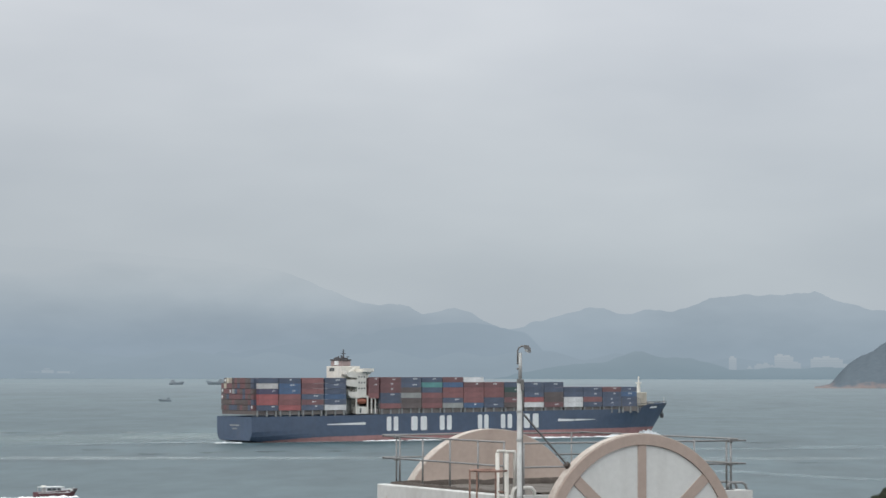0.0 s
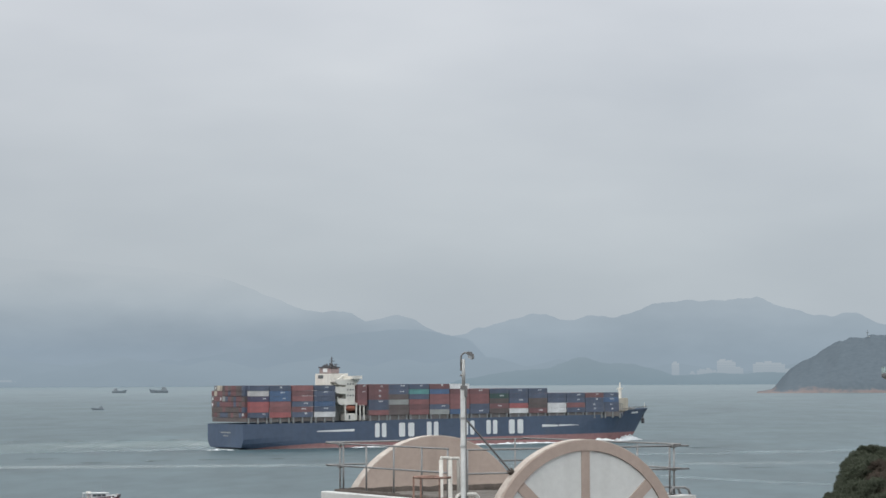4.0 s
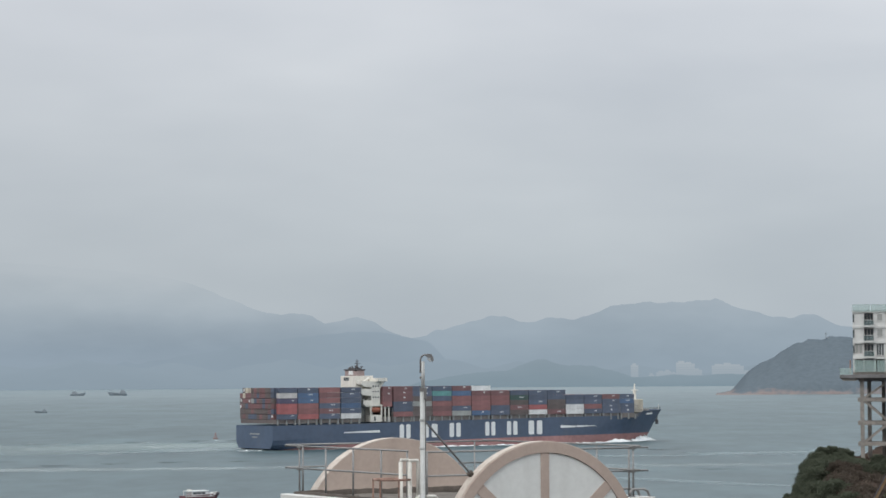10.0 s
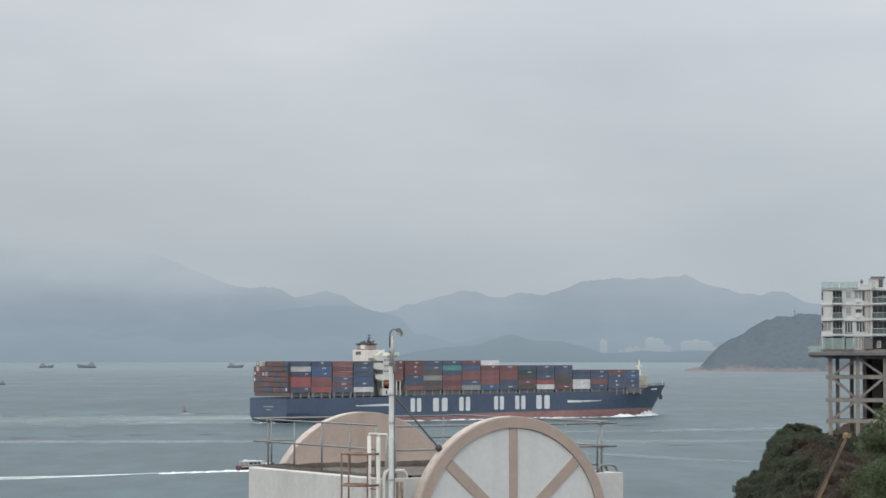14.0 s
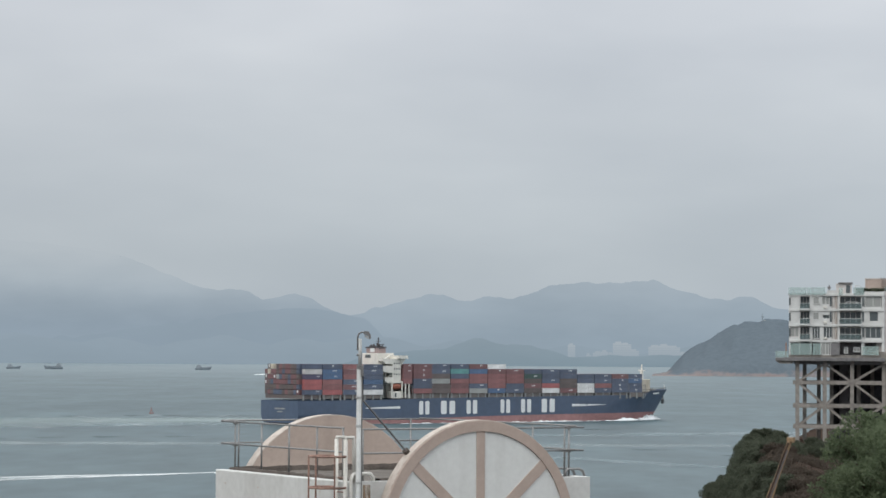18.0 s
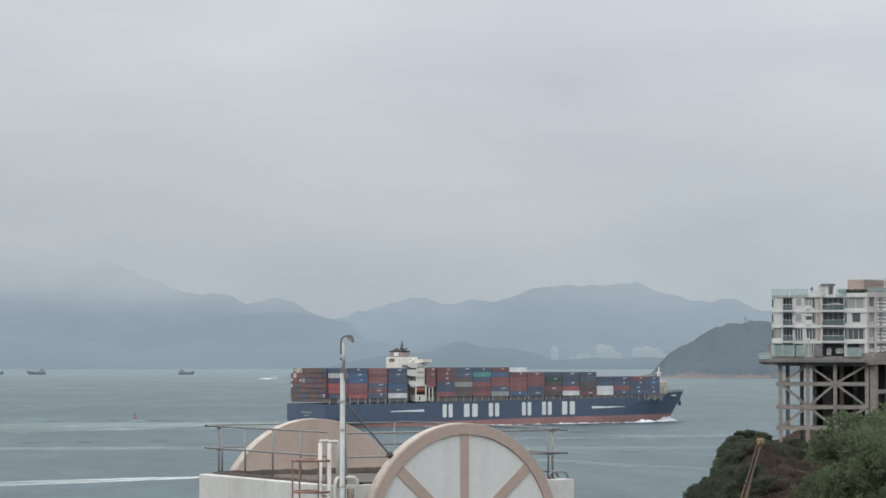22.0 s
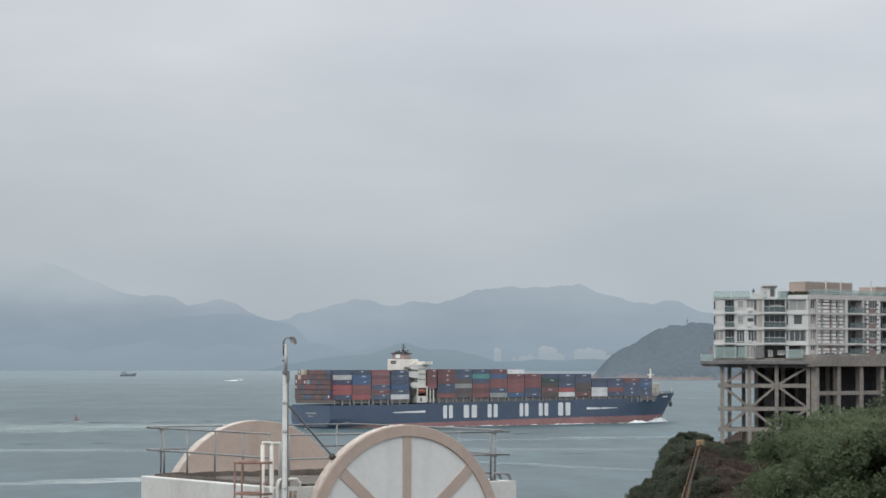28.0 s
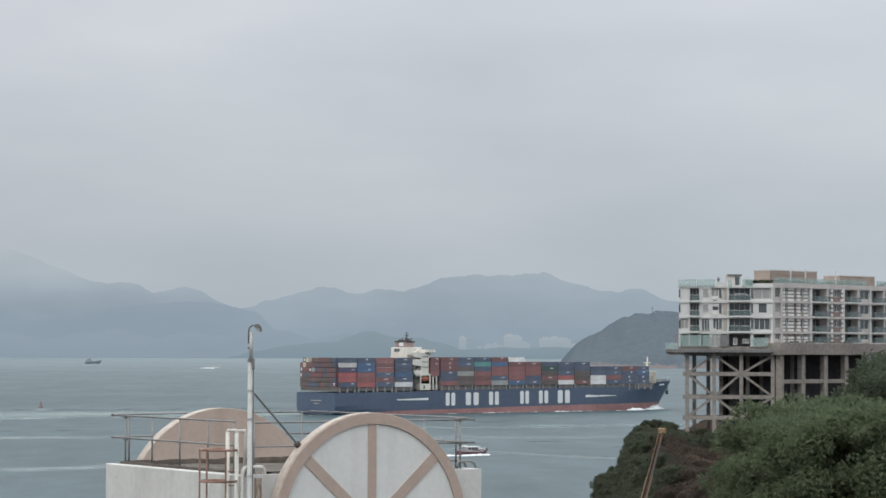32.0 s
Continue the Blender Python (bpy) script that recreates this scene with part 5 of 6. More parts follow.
def apartment_block():
    b = thing("apartment_block", "white apartment block with balconies on tall concrete stilts", "building", BLOCK)
    rng = random.Random(21)
    # one solid box; the darkness of the rooms is in its colour
    part("core", Geo().box(0.6, 17.6, 2.4, 14, 32.2, 44.0), M_CONCD, b, "solid core, painted dark for the shaded rooms")
    for z in FLOORS:
        part("floor_slab", Geo().box(-0.1, 18.1, -0.15, 14.2, z - 0.42, z + 0.10, 0.03), M_BWHITE if z > 33 else M_CONC, b, "white floor band" if z > 33 else "bare concrete floor band")
    part("side_wall", Geo().box(0.0, 0.4, 0.6, 14, 32.3, 44.0), M_BWHITE, b)
    for x0, x1 in ((-0.06, 0.22), (1.86, 2.06), (3.9, 4.3), (5.9, 6.15), (7.75, 8.1), (9.25, 9.6), (13.7, 14.3), (17.6, 18.06)):
        part("pier", Geo().box(x0, x1, -0.05, 2.4, 32.3, 44.0), M_BWHITE, b, "white pier")
    for i, z in enumerate(FLOORS[:-1]):
        t = z + 2.55
        z += 0.10
        if i == 0:
            part("terrace_glass", Geo().box(0.2, 4.3, -0.55, -0.45, z, z + 2.2), M_GGLASS, b, "green glass terrace screen")
            part("terrace_glass", Geo().box(4.5, 6.0, -0.55, -0.45, z, z + 2.2), M_GGLASS, b, "green glass terrace screen")
            pane(b, 6.2, 7.6, z, t, -0.02, M_GLASSB, M_BWHITE)
            # dark panel painted for the shade of an opening
            part("dark_screen", Geo().box(7.9, 9.6, -0.4, -0.3, z, t - 0.2), M_CONCD, b, "dark panel standing in for a shaded opening")
            pane(b, 10.4, 11.2, z + 0.3, z + 1.6, 0.4, M_GLASSB, M_BWHITE, 0)
            pane(b, 12.2, 13.5, z + 0.6, z + 1.5, 0.4, M_GLASSB, M_BWHITE, 1)
            part("terrace_glass", Geo().box(13.8, 17.0, -0.75, -0.65, z, z + 1.7), M_GGLASS, b, "green glass terrace screen")
            continue
        if i == 1:
            pane(b, 0.3, 1.85, z + 0.5, t, 0.1, M_GLASSB, M_BGREY, 1, "curtained corner window")
            part("parapet", Geo().box(0.2, 1.88, 0.02, 0.3, z, z + 0.5), M_BWHITE, b)
        else:
            part("corner_wall", Geo().box(0.2, 1.88, 0.02, 0.3, z, t + 0.1), M_BWHITE, b, "plain white corner wall")
        pane(b, 2.06, 3.9, z, t, 1.7, M_GLASSD, M_BGREY, 2, "dark balcony door")
        balcony(b, 2.0, 4.0, z, 0.85, M_SMOKE)
        if rng.random() < 0.6:
            part("railing_bars", Geo().path([(2.5, 0.3, z), (2.5, 0.3, z + 2.3)], 0.06, 6).path([(3.4, 0.5, z), (3.4, 0.5, z + 2.3)], 0.06, 6), M_GALV, b)
        if i == 1:
            pane(b, 4.32, 5.9, z + 0.15, t, 0.15, M_GLASSD, M_BWHITE, 2)
        else:
            part("bay_wall", Geo().box(4.3, 5.9, 0.05, 0.3, z, t + 0.1), M_BWHITE, b, "plain white bay wall")
            pane(b, 4.5, 5.7, z + 0.8, t - 0.15, -0.08, M_GLASSB, M_BWHITE, 0, "pale blind window")
        low, lx = ((0.2, 6.5), (0.95, 6.35), (0.75, 6.2))[i - 1]
        part("parapet", Geo().box(6.15, 7.75, 0.02, 0.3, z, z + low), M_BWHITE, b)
        part("bay_wall", Geo().box(6.15, lx, 0.02, 0.3, z + low, t + 0.1), M_BWHITE, b)
        pane(b, lx, 7.7, z + low, t - (0.0, 0.65, 0.1)[i - 1], 0.2, (M_GLASSD, M_GLASSD, M_GLASSB)[i - 1], M_BWHITE, 0 if i == 2 else 1)
        if i == 2:
            part("lintel_wall", Geo().box(lx, 7.75, 0.02, 0.3, t - 0.65, t + 0.1), M_BWHITE, b)
        part("riser_wall", Geo().box(8.1, 9.25, 0.2, 0.5, z, t + 0.1), M_BGREY, b, "grey service riser")
        part("pipe", Geo().tube((8.4, 0.08, z), (8.4, 0.08, t + 0.1), 0.09, n=8), M_WPIPE, b)
        part("pipe", Geo().tube((8.9, 0.06, z), (8.9, 0.06, t + 0.1), 0.11, n=8), M_COPING, b)
        pane(b, 9.6, 13.7, z, t, 2.0, M_GLASSD, M_BGREY, 3, "dark deep balcony glazing")
        balcony(b, 9.5, 13.8, z, 0.8, M_SMOKE)
        if i == 3:
            part("awning_frame", Geo().path([(10.6, 0.3, z), (10.6, 0.3, z + 0.9), (11.0, 0.3, z + 1.3), (12.6, 0.3, z + 1.3), (13.2, 0.3, z + 1.1)], 0.07, 6), M_BWHITE, b)
        part("parapet", Geo().box(14.3, 17.6, 0.0, 0.3, z, z + 0.25), M_BWHITE, b)
        if i == 2:
            for x0, x1 in ((14.3, 15.2), (16.95, 17.6)):
                part("bay_wall", Geo().box(x0, x1, 0.0, 0.3, z + 0.25, t + 0.1), M_BWHITE, b)
            pane(b, 15.2, 16.95, z + 0.5, t, 0.12, M_GLASSD, M_BWHITE, 0, "dark living room window")
            part("sill_wall", Geo().box(15.2, 16.95, 0.0, 0.3, z + 0.25, z + 0.5), M_BWHITE, b)
        else:
            pane(b, 14.4, 17.5, z + 0.25, t, 0.15, M_GLASSD if i == 1 else M_GLASSB, M_BWHITE, 2 if i == 1 else 1, "wide living room window")
        for k in range(2):
            part("side_window", Geo().box(-0.02, 0.06, 1.2 + k * 3.4, 2.2 + k * 3.4, z + 0.5, z + 2.0), M_GLASSD, b)
        part("corner_slit", Geo().box(-0.04, 0.24, -0.09, -0.055, z + 0.6, t - 0.3), M_GLASSD, b, "dark corner window")
        for x in (7.72, 13.85):
            part("slit_window", Geo().box(x, x + 0.36, -0.09, -0.055, z + 0.45, t - 0.1), M_GLASSD, b, "dark slit window")
        part("air_conditioner", Geo().box(6.5, 7.2, -0.35, 0.0, z + 0.05, z + 0.5, 0.03), M_WPIPE, b)
    # roof garden
    zr = FLOORS[-1] + 0.10
    for x0, x1 in ((0.0, 3.3), (3.4, 6.9), (9.4, 10.2), (12.2, 14.2)):
        part("roof_glass", Geo().box(x0, x1, -0.24, -0.16, zr - 0.3, zr + 1.12), M_GGLASS, b, "green glass roof screen")
    part("roof_glass", Geo().box(-0.19, -0.11, -0.1, 12, zr - 0.3, zr + 1.12), M_GGLASS, b)
    part("roof_parapet", Geo().box(7.2, 9.2, -0.1, 0.3, zr, zr + 0.6), M_BWHITE, b)
    part("roof_parapet", Geo().box(14.2, 18.0, -0.1, 0.3, zr, zr + 0.35), M_BWHITE, b)
    part("stair_hut", Geo().box(8.9, 11.9, 1.5, 5, zr, zr + 1.9), M_BGREY, b, "small roof stair hut")
    part("hut_roof", Geo().box(9.3, 12.1, 1.2, 5.4, zr + 1.9, zr + 2.15), M_CONCD, b)
    part("hut_door", Geo().box(10.8, 11.6, 1.40, 1.49, zr, zr + 1.6), M_GLASSD, b)
    part("roof_frame", Geo().path([(12.6, 1, zr), (12.6, 1, zr + 1.5), (13.6, 1, zr + 1.5), (13.6, 1, zr)], 0.07, 6), M_BWHITE, b)
    part("roof_post", Geo().path([(7.6, 0.5, zr), (7.6, 0.5, zr + 1.6)], 0.12, 6).box(7.3, 7.9, 0.3, 0.7, zr + 0.9, zr + 1.3), M_CONCD, b)
    hedge = Geo()
    rg = random.Random(4)
    for k in range(700):
        c = Vector((rg.uniform(12.8, 17.8), rg.uniform(0.5, 2.0), zr + rg.uniform(0.1, 1.0)))
        leaf(hedge, c, 0.22, rg)
    part("hedge", hedge, M_LEAFDARK, b, "dark roof-garden hedge")
    return b


def leaf(g, c, size, rg):
    u = Vector((rg.gauss(0, 1), rg.gauss(0, 1), rg.gauss(0, 1))).normalized()
    w = u.orthogonal().normalized()
    k = u.cross(w)
    a = rg.uniform(0, 6.28)
    d1 = (w * math.cos(a) + k * math.sin(a)) * size
    d2 = (k * math.cos(a) - w * math.sin(a)) * size * 0.6
    g.add([c - d1, c - d2, c + d1, c + d2], [(0, 1, 2, 3)])


def stilt_frame():
    f = thing("stilt_frame", "tall weathered concrete stilts and braces under the block", "structure", BLOCK)
    part("deck_slab", Geo().box(-2.6, 18.3, -1.6, 14.5, 31.1, 31.78, 0.06), M_CONCD, f, "dark weathered concrete deck")
    part("deck_edge", Geo().prism([(-2.55, 31.1), (-1.9, 30.6), (0.4, 30.6), (0.9, 31.1)], -1.2, 14.3), M_CONC, f)
    # darker concrete carries the shade below the slab
    part("soffit_beam", Geo().box(0.9, 18.2, 0.0, 0.6, 30.45, 31.1), M_CONCD, f)
    part("terrace_glass", Geo().box(-2.6, -2.5, -1.5, 10, 31.78, 33.1).box(-2.5, -0.2, -1.55, -1.45, 31.78, 33.0), M_GGLASS, f, "green glass terrace screen")
    part("terrace_post", Geo().box(-0.75, -0.5, 0.4, 0.7, 31.78, 34.6), M_RUST, f)
    xs, ys = (1.55, 6.75, 11.95, 18.0), (0.2, 6.5, 12.5)
    for k, y in enumerate(ys):
        for x in xs:
            x += (0.0, 1.3, 4.0)[k]
            part("column", Geo().box(x - 0.38, x + 0.38, y - 0.38, y + 0.38, 11.5, 31.1, 0.04), M_CONC, f)
    for y in ys[:2]:
        for z in (27.05, 22.6, 18.6):
            part("beam", Geo().box(0.7, 18.1, y - 0.3, y + 0.3, z - 0.45, z + 0.30, 0.03), M_CONC, f)
    for z in (27.05, 22.6, 18.6):
        for x in xs:
            part("cross_beam", Geo().box(x - 0.3, x + 0.3, 0.7, 12.0, z - 0.4, z + 0.25), M_CONC, f)
    levels = (30.6, 27.05, 22.6, 18.6)
    for y in ys[:2]:
        for i, (a, c) in enumerate(zip(xs, xs[1:])):
            for j, (z1, z0) in enumerate(zip(levels, levels[1:])):
                up = (i + j) % 2 == 0
                p, q = ((a, z0), (c, z1)) if up else ((a, z1), (c, z0))
                part("brace", Geo().bar((p[0], y - 0.05, p[1]), (q[0], y - 0.05, q[1]), 0.42, 0.42), M_CONC, f)
    # the wall's dark tone is the shade below the deck
    part("rear_wall", Geo().box(9.4, 18.2, 12.9, 13.4, 13.5, 30.9), M_VOID, f, "rear wall painted dark for the shade under the deck")
    # box added to darken the shaded bay between the stilts
    part("tank", Geo().box(9.5, 11.4, 8.4, 10.2, 13.5, 30.9, 0.1), M_CONCD, f, "added wall, painted dark for the shaded bay")
    return f


def wing():
    w = thing("apartment_wing", "grey apartment wing with stacked windows and service balconies", "building", WING)
    rng = random.Random(8)
    length = 47.0
    # solid box again, dark in place of unlit rooms
    part("core", Geo().box(0.3, length, 1.8, 13, 33.0, 44.0), M_CONCD, w, "solid core, painted dark for the shaded rooms")
    for z in FLOORS[1:]:
        part("floor_slab", Geo().box(0, length, -0.12, 13.2, z - 0.35, z + 0.08, 0.02), M_BGREY, w, "grey floor band")
    kinds = (("plain", 0.15), ("service", 2.6), ("balcony", 11.8), ("tile", 17.0), ("balcony", 22.2), ("plain", 27.0), ("balcony", 31.0), ("tile", 35.5), ("balcony", 40.0), ("plain", 44.0), ("end", 47.0))
    for (kind, x0), (_, x1) in zip(kinds, kinds[1:]):
        part("pier", Geo().box(x0 - 0.25, x0 + 0.25, -0.2, 1.8, 33.0, 44.0), M_BGREY if kind != "balcony" else M_BWHITE, w)
        for i, z in enumerate(FLOORS[:-1]):
            z0 = z + 0.08 if i else 33.1
            t = z + 2.6
            if kind == "plain":
                part("wall", Geo().box(x0 + 0.25, x1 - 0.25, 0.1, 0.35, z0, z0 + 0.6).box(x0 + 0.25, x0 + 0.8, 0.1, 0.35, z0 + 0.6, t), M_BGREY, w)
                pane(w, x0 + 0.8, x1 - 0.3, z0 + 0.6, t, 0.2, rng.choice((M_GLASSD, M_GLASSB)), M_BWHITE, 1)
            elif kind == "service":
                part("wall", Geo().box(x0 + 0.25, x1 - 0.25, 0.5, 0.7, z0, t + 0.1), M_BTAUPE, w, "taupe service wall")
                for k, wide in ((0.3, 1.2), (2.3, 1.9), (5.1, 1.1), (7.3, 1.2)):
                    for q in range(4):
                        zz = z0 + 0.05 + q * 0.68
                        if zz + 0.42 < t + 0.05:
                            part("service_rack", Geo().box(x0 + k, x0 + k + wide, 0.15, 0.5, zz, zz + 0.42, 0.03), M_RACK, w, "white service rack")
                for k, wide in ((1.55, 0.65), (6.3, 0.85), (8.55, 0.5)):
                    pane(w, x0 + k, x0 + k + wide, z0 + 0.9, t - 0.1, 0.4, M_GLASSD, M_BWHITE, 0)
                part("tile_strip", Geo().box(x0 + 4.3, x0 + 5.0, 0.42, 0.49, z0, t), M_BPINK, w, "dusky tiled strip")
            elif kind == "tile":
                part("wall", Geo().box(x0 + 0.25, x1 - 0.25, 0.2, 0.45, z0, z0 + 1.0).box(x0 + 1.9, x0 + 2.6, 0.2, 0.45, z0 + 1.0, t), M_BPINK, w, "dusky tiled wall")
                pane(w, x0 + 0.3, x0 + 1.9, z0 + 1.0, t, 0.25, M_GLASSD, M_BWHITE, 1)
                pane(w, x0 + 2.6, x0 + 4.2, z0 + 1.0, t, 0.25, M_GLASSD, M_BWHITE, 1)
                for k in (1.1, 4.5):
                    for q in range(3):
                        part("service_rack", Geo().box(x0 + k, x0 + k + 0.6, -0.15, 0.2, z0 + 0.1 + q * 0.9, z0 + 0.65 + q * 0.9, 0.02), M_RACK, w)
            else:
                pane(w, x0 + 0.3, x1 - 0.3, z0, t, 1.5, M_GLASSD, M_BGREY, 2, "dark recessed balcony glazing")
                bal = part("balcony", Geo().box(x0 + 0.1, x1 - 0.1, -1.0, 0.1, z0 - 0.3, z0), M_BWHITE, w, "white balcony slab with a balustrade")
                part("balustrade", Geo().box(x0 + 0.15, x1 - 0.15, -0.95, -0.88, z0, z0 + 1.05), M_SMOKE, bal)
    zr = FLOORS[-1] + 0.08
    part("roof_parapet", Geo().box(0, length, -0.12, 0.2, zr, zr + 0.5), M_BGREY, w)
    for x0, x1, h in ((1.7, 16.3, 2.9), (23.6, 35.2, 2.3)):
        p = part("penthouse", Geo().box(x0, x1, 2.0, 6, zr, zr + h), M_PENT, w, "beige ribbed penthouse")
        part("roof_edge", Geo().box(x0 - 0.06, x1 + 0.06, 1.94, 6.06, zr + h, zr + h + 0.2), M_BGREY, p)
        for k in range(4):
            part("rib", Geo().box(x0 - 0.04, x1 + 0.04, 1.92, 2.0, zr + 0.3 + k * 0.65, zr + 0.42 + k * 0.65), M_PENT, p)
    for x in (5.8, 10.4, 20.0):
        part("roof_pole", Geo().tube((x, 0.2, zr), (x, 0.2, zr + 3.4), 0.14, n=6), M_BWHITE, w)
    rg = random.Random(14)
    hedge = Geo()
    for k in range(1500):
        c = Vector((rg.choice((rg.uniform(0, 12), rg.uniform(15, 30), rg.uniform(36, 46))), rg.uniform(0.5, 2.2), zr + rg.uniform(0.1, 1.1)))
        leaf(hedge, c, 0.22, rg)
    part("hedge", hedge, M_LEAFDARK, w, "dark roof-garden hedge")
    for x0, x1 in ((0.3, 9.8), (10.0, 19.8), (20.0, 29.8), (33, length)):
        part("roof_glass", Geo().box(x0, x1, -0.1, -0.02, zr + 0.5, zr + 1.5), M_GGLASS, w)
    # podium and its columns
    pod = thing("podium", "thick weathered concrete podium on columns below the wing", "structure", WING)
    part("podium_slab", Geo().box(-0.6, length + 4, -2.4, 13.5, 30.7, 33.0, 0.08), M_CONC, pod, "stained concrete podium edge")
    part("bracket", Geo().prism([(-1.4, 31.9), (-0.6, 31.9), (-0.6, 30.7), (-1.2, 30.7)], -2.4, -0.5), M_CONC, pod)
    for x in (0.5, 7.15, 14.2, 20.8, 27.5, 34.2):
        part("column", Geo().box(x - 0.55, x + 0.55, -1.9, -0.7, 12.5, 30.7, 0.05), M_CONC, pod)
    for z in (25.6, 20.6):
        part("beam", Geo().box(0, length, -1.7, -0.9, z - 0.4, z + 0.35), M_CONC, pod)
    # shade behind the podium columns is painted into this wall
    part("rear_wall", Geo().box(-0.6, length, 12.5, 13.0, 12.5, 30.7), M_VOID, pod, "rear wall painted dark for the shade under the podium")
    for x in (3, 8, 14, 20):
        part("planter", Geo().box(x, x + 2.4, -2.2, -1.7, 33.0, 33.4, 0.03), M_CONCD, pod)


apartment_block()
stilt_frame()
wing()

# ---- trees and scrub ----


def tree_variant(seed, height, spread, leaf_size, count, mat, lumps=16, low=0.35, soft=0.0, name="tree"):
    """A broadleaf tree: tapered trunk and limbs, and a crown of small leaves in uneven clumps."""
    rg = random.Random(seed)
    t = new(name)
    wood = Geo().tube((0, 0, -1.5), (0.2, 0.1, height * 0.45), 0.035 * height, 0.02 * height, 9)
    centres = []
    for i in range(lumps):
        a, k = rg.uniform(0, 6.283), math.sqrt(rg.random())
        z = height * rg.uniform(low, 0.9)
        rad = spread * k * (1.0 - 0.55 * max(0.0, z / height - 0.55) / 0.45)
        c = Vector((rad * math.cos(a), rad * math.sin(a), z))
        centres.append((c, spread * rg.uniform(0.24, 0.42) * (1.0 if lumps < 50 else 0.66)))
        wood.tube((0.2, 0.1, height * rg.uniform(0.25, 0.45)), c, 0.012 * height, 0.004 * height, 5)
    crown = Geo()
    for i in range(count):
        c, r = rg.choice(centres)
        d = Vector((rg.gauss(0, 1), rg.gauss(0, 1), rg.gauss(0, 0.75)))
        d = d * (r * 0.62 * min(1.0, 1.8 / d.length)) if rg.random() < soft else d.normalized() * r * rg.uniform(0.55, 1.05) ** 0.6
        d.z *= 0.8
        leaf(crown, c + d, leaf_size * rg.uniform(0.6, 1.3), rg)
    part("trunk", wood, M_BARK, t)
    me = bpy.data.meshes.new("crown")
    me.from_pydata(crown.v, [], crown.f)
    part("crown", me, mat, t)
    return t


def grow(variant, x, y, size, turn, label, group, sink=0.3):
    ob = copy_thing(variant, pose(x, y, ground_height(x, y) - sink, 0, 0, turn) @ Matrix.Diagonal((size, size, size, 1)))
    return tagged(ob, label, "tree" if variant.name.startswith("tree") else "shrub", group)


def plant():
    big = [tree_variant(s, 10.0, 5.4, 0.15, 34000, M_LEAF, 90, 0.15, 0.25) for s in (1, 2, 3)]
    deep = [tree_variant(s, 10.0, 4.6, 0.15, 32000, M_LEAFDEEP, 80, 0.15, 0.25) for s in (11, 12)]
    dark = [tree_variant(s, 4.2, 2.6, 0.15, 8000, M_LEAFDARK, 30, 0.05, 0.8, "shrub") for s in (4, 5, 6)]
    dry = [tree_variant(s, 1.7, 2.8, 0.15, 2800, M_LEAFDRY, 20, 0.0, 1.0, "dry_shrub") for s in (7, 8)]
    rg = random.Random(77)
    spots = [(10.1, 238, 1.20), (11.0, 246, 1.34), (11.9, 240, 1.2), (12.9, 236, 1.2), (10.8, 218, 0.95), (11.5, 222, 1.05), (12.3, 220, 0.95), (13.6, 230, 1.1),
             (14.6, 238, 1.1), (10.5, 210, 1.1), (11.2, 206, 1.25), (12.0, 208, 1.3), (12.8, 206, 1.25), (13.4, 210, 1.3), (10.2, 272, 0.8), (11.4, 290, 0.75)]
    tall = [(11.95, 322, 1.02), (12.3, 316, 1.32), (12.55, 324, 1.6), (12.75, 318, 1.7), (13.3, 326, 1.7), (13.9, 330, 1.6), (13.5, 345, 1.5), (14.9, 325, 1.6), (13.2, 285, 1.15), (12.9, 300, 1.4), (14.3, 312, 1.5)]
    for az, r, k in spots:
        p = polar(az, r)
        grow(rg.choice(big), p.x, p.y, k, rg.uniform(0, 360), "dense green broadleaf tree on the hillside", "hillside trees")
    for az, r, k in tall:
        p = polar(az, r)
        grow(rg.choice(deep), p.x, p.y, k, rg.uniform(0, 360), "tall deep green tree beside the podium", "tall hillside trees")
    # shrubs along the shore edge and the brow of the slope, dry scrub on its face
    shore = math.tan(radians(5.25))
    n = 0
    while n < 190:
        r = rg.uniform(300, 478) if n % 3 else rg.uniform(405, 455)
        p = polar(math.degrees(math.atan(shore + rg.uniform(7.0, 13.5) / r)), r)
        if ground_height(p.x, p.y) > 1.0:
            n += 1
            grow(rg.choice(dark), p.x, p.y, rg.uniform(0.5, 0.95), rg.uniform(0, 360), "dark green shrub on the coastal slope", "coastal shrubs", 0.9)
    n = 0
    while n < 60:
        r = rg.uniform(400, 455)
        p = polar(math.degrees(math.atan(shore + rg.uniform(13.5, 20) / r)), r)
        n += 1
        grow(rg.choice(dark), p.x, p.y, rg.uniform(0.35, 0.6), rg.uniform(0, 360), "low dark shrub on the brow of the slope", "coastal shrubs", 0.5)
    n = 0
    while n < 110:
        r = rg.uniform(215, 420)
        p = polar(math.degrees(math.atan(shore + rg.uniform(12, 24) / r)), r)
        n += 1
        grow(rg.choice(dry), p.x, p.y, rg.uniform(0.4, 0.8), rg.uniform(0, 360), "dry brown scrub on the bare slope", "dry scrub", 0.4)
    for az, r, k in ((6.5, 424, 0.7), (6.65, 430, 0.75), (6.75, 436, 0.8), (6.9, 446, 0.75), (7.1, 450, 0.7), (7.3, 452, 0.6), (7.5, 456, 0.5), (7.7, 440, 0.6), (7.9, 446, 0.6), (8.1, 440, 0.65), (8.3, 450, 0.6), (8.5, 440, 0.7), (8.0, 425, 0.5), (8.3, 425, 0.55), (8.6, 428, 0.6)):
        p = polar(az, r)
        grow(rg.choice(dark), p.x, p.y, k, rg.uniform(0, 360), "dark green shrub on the coastal slope", "coastal shrubs")
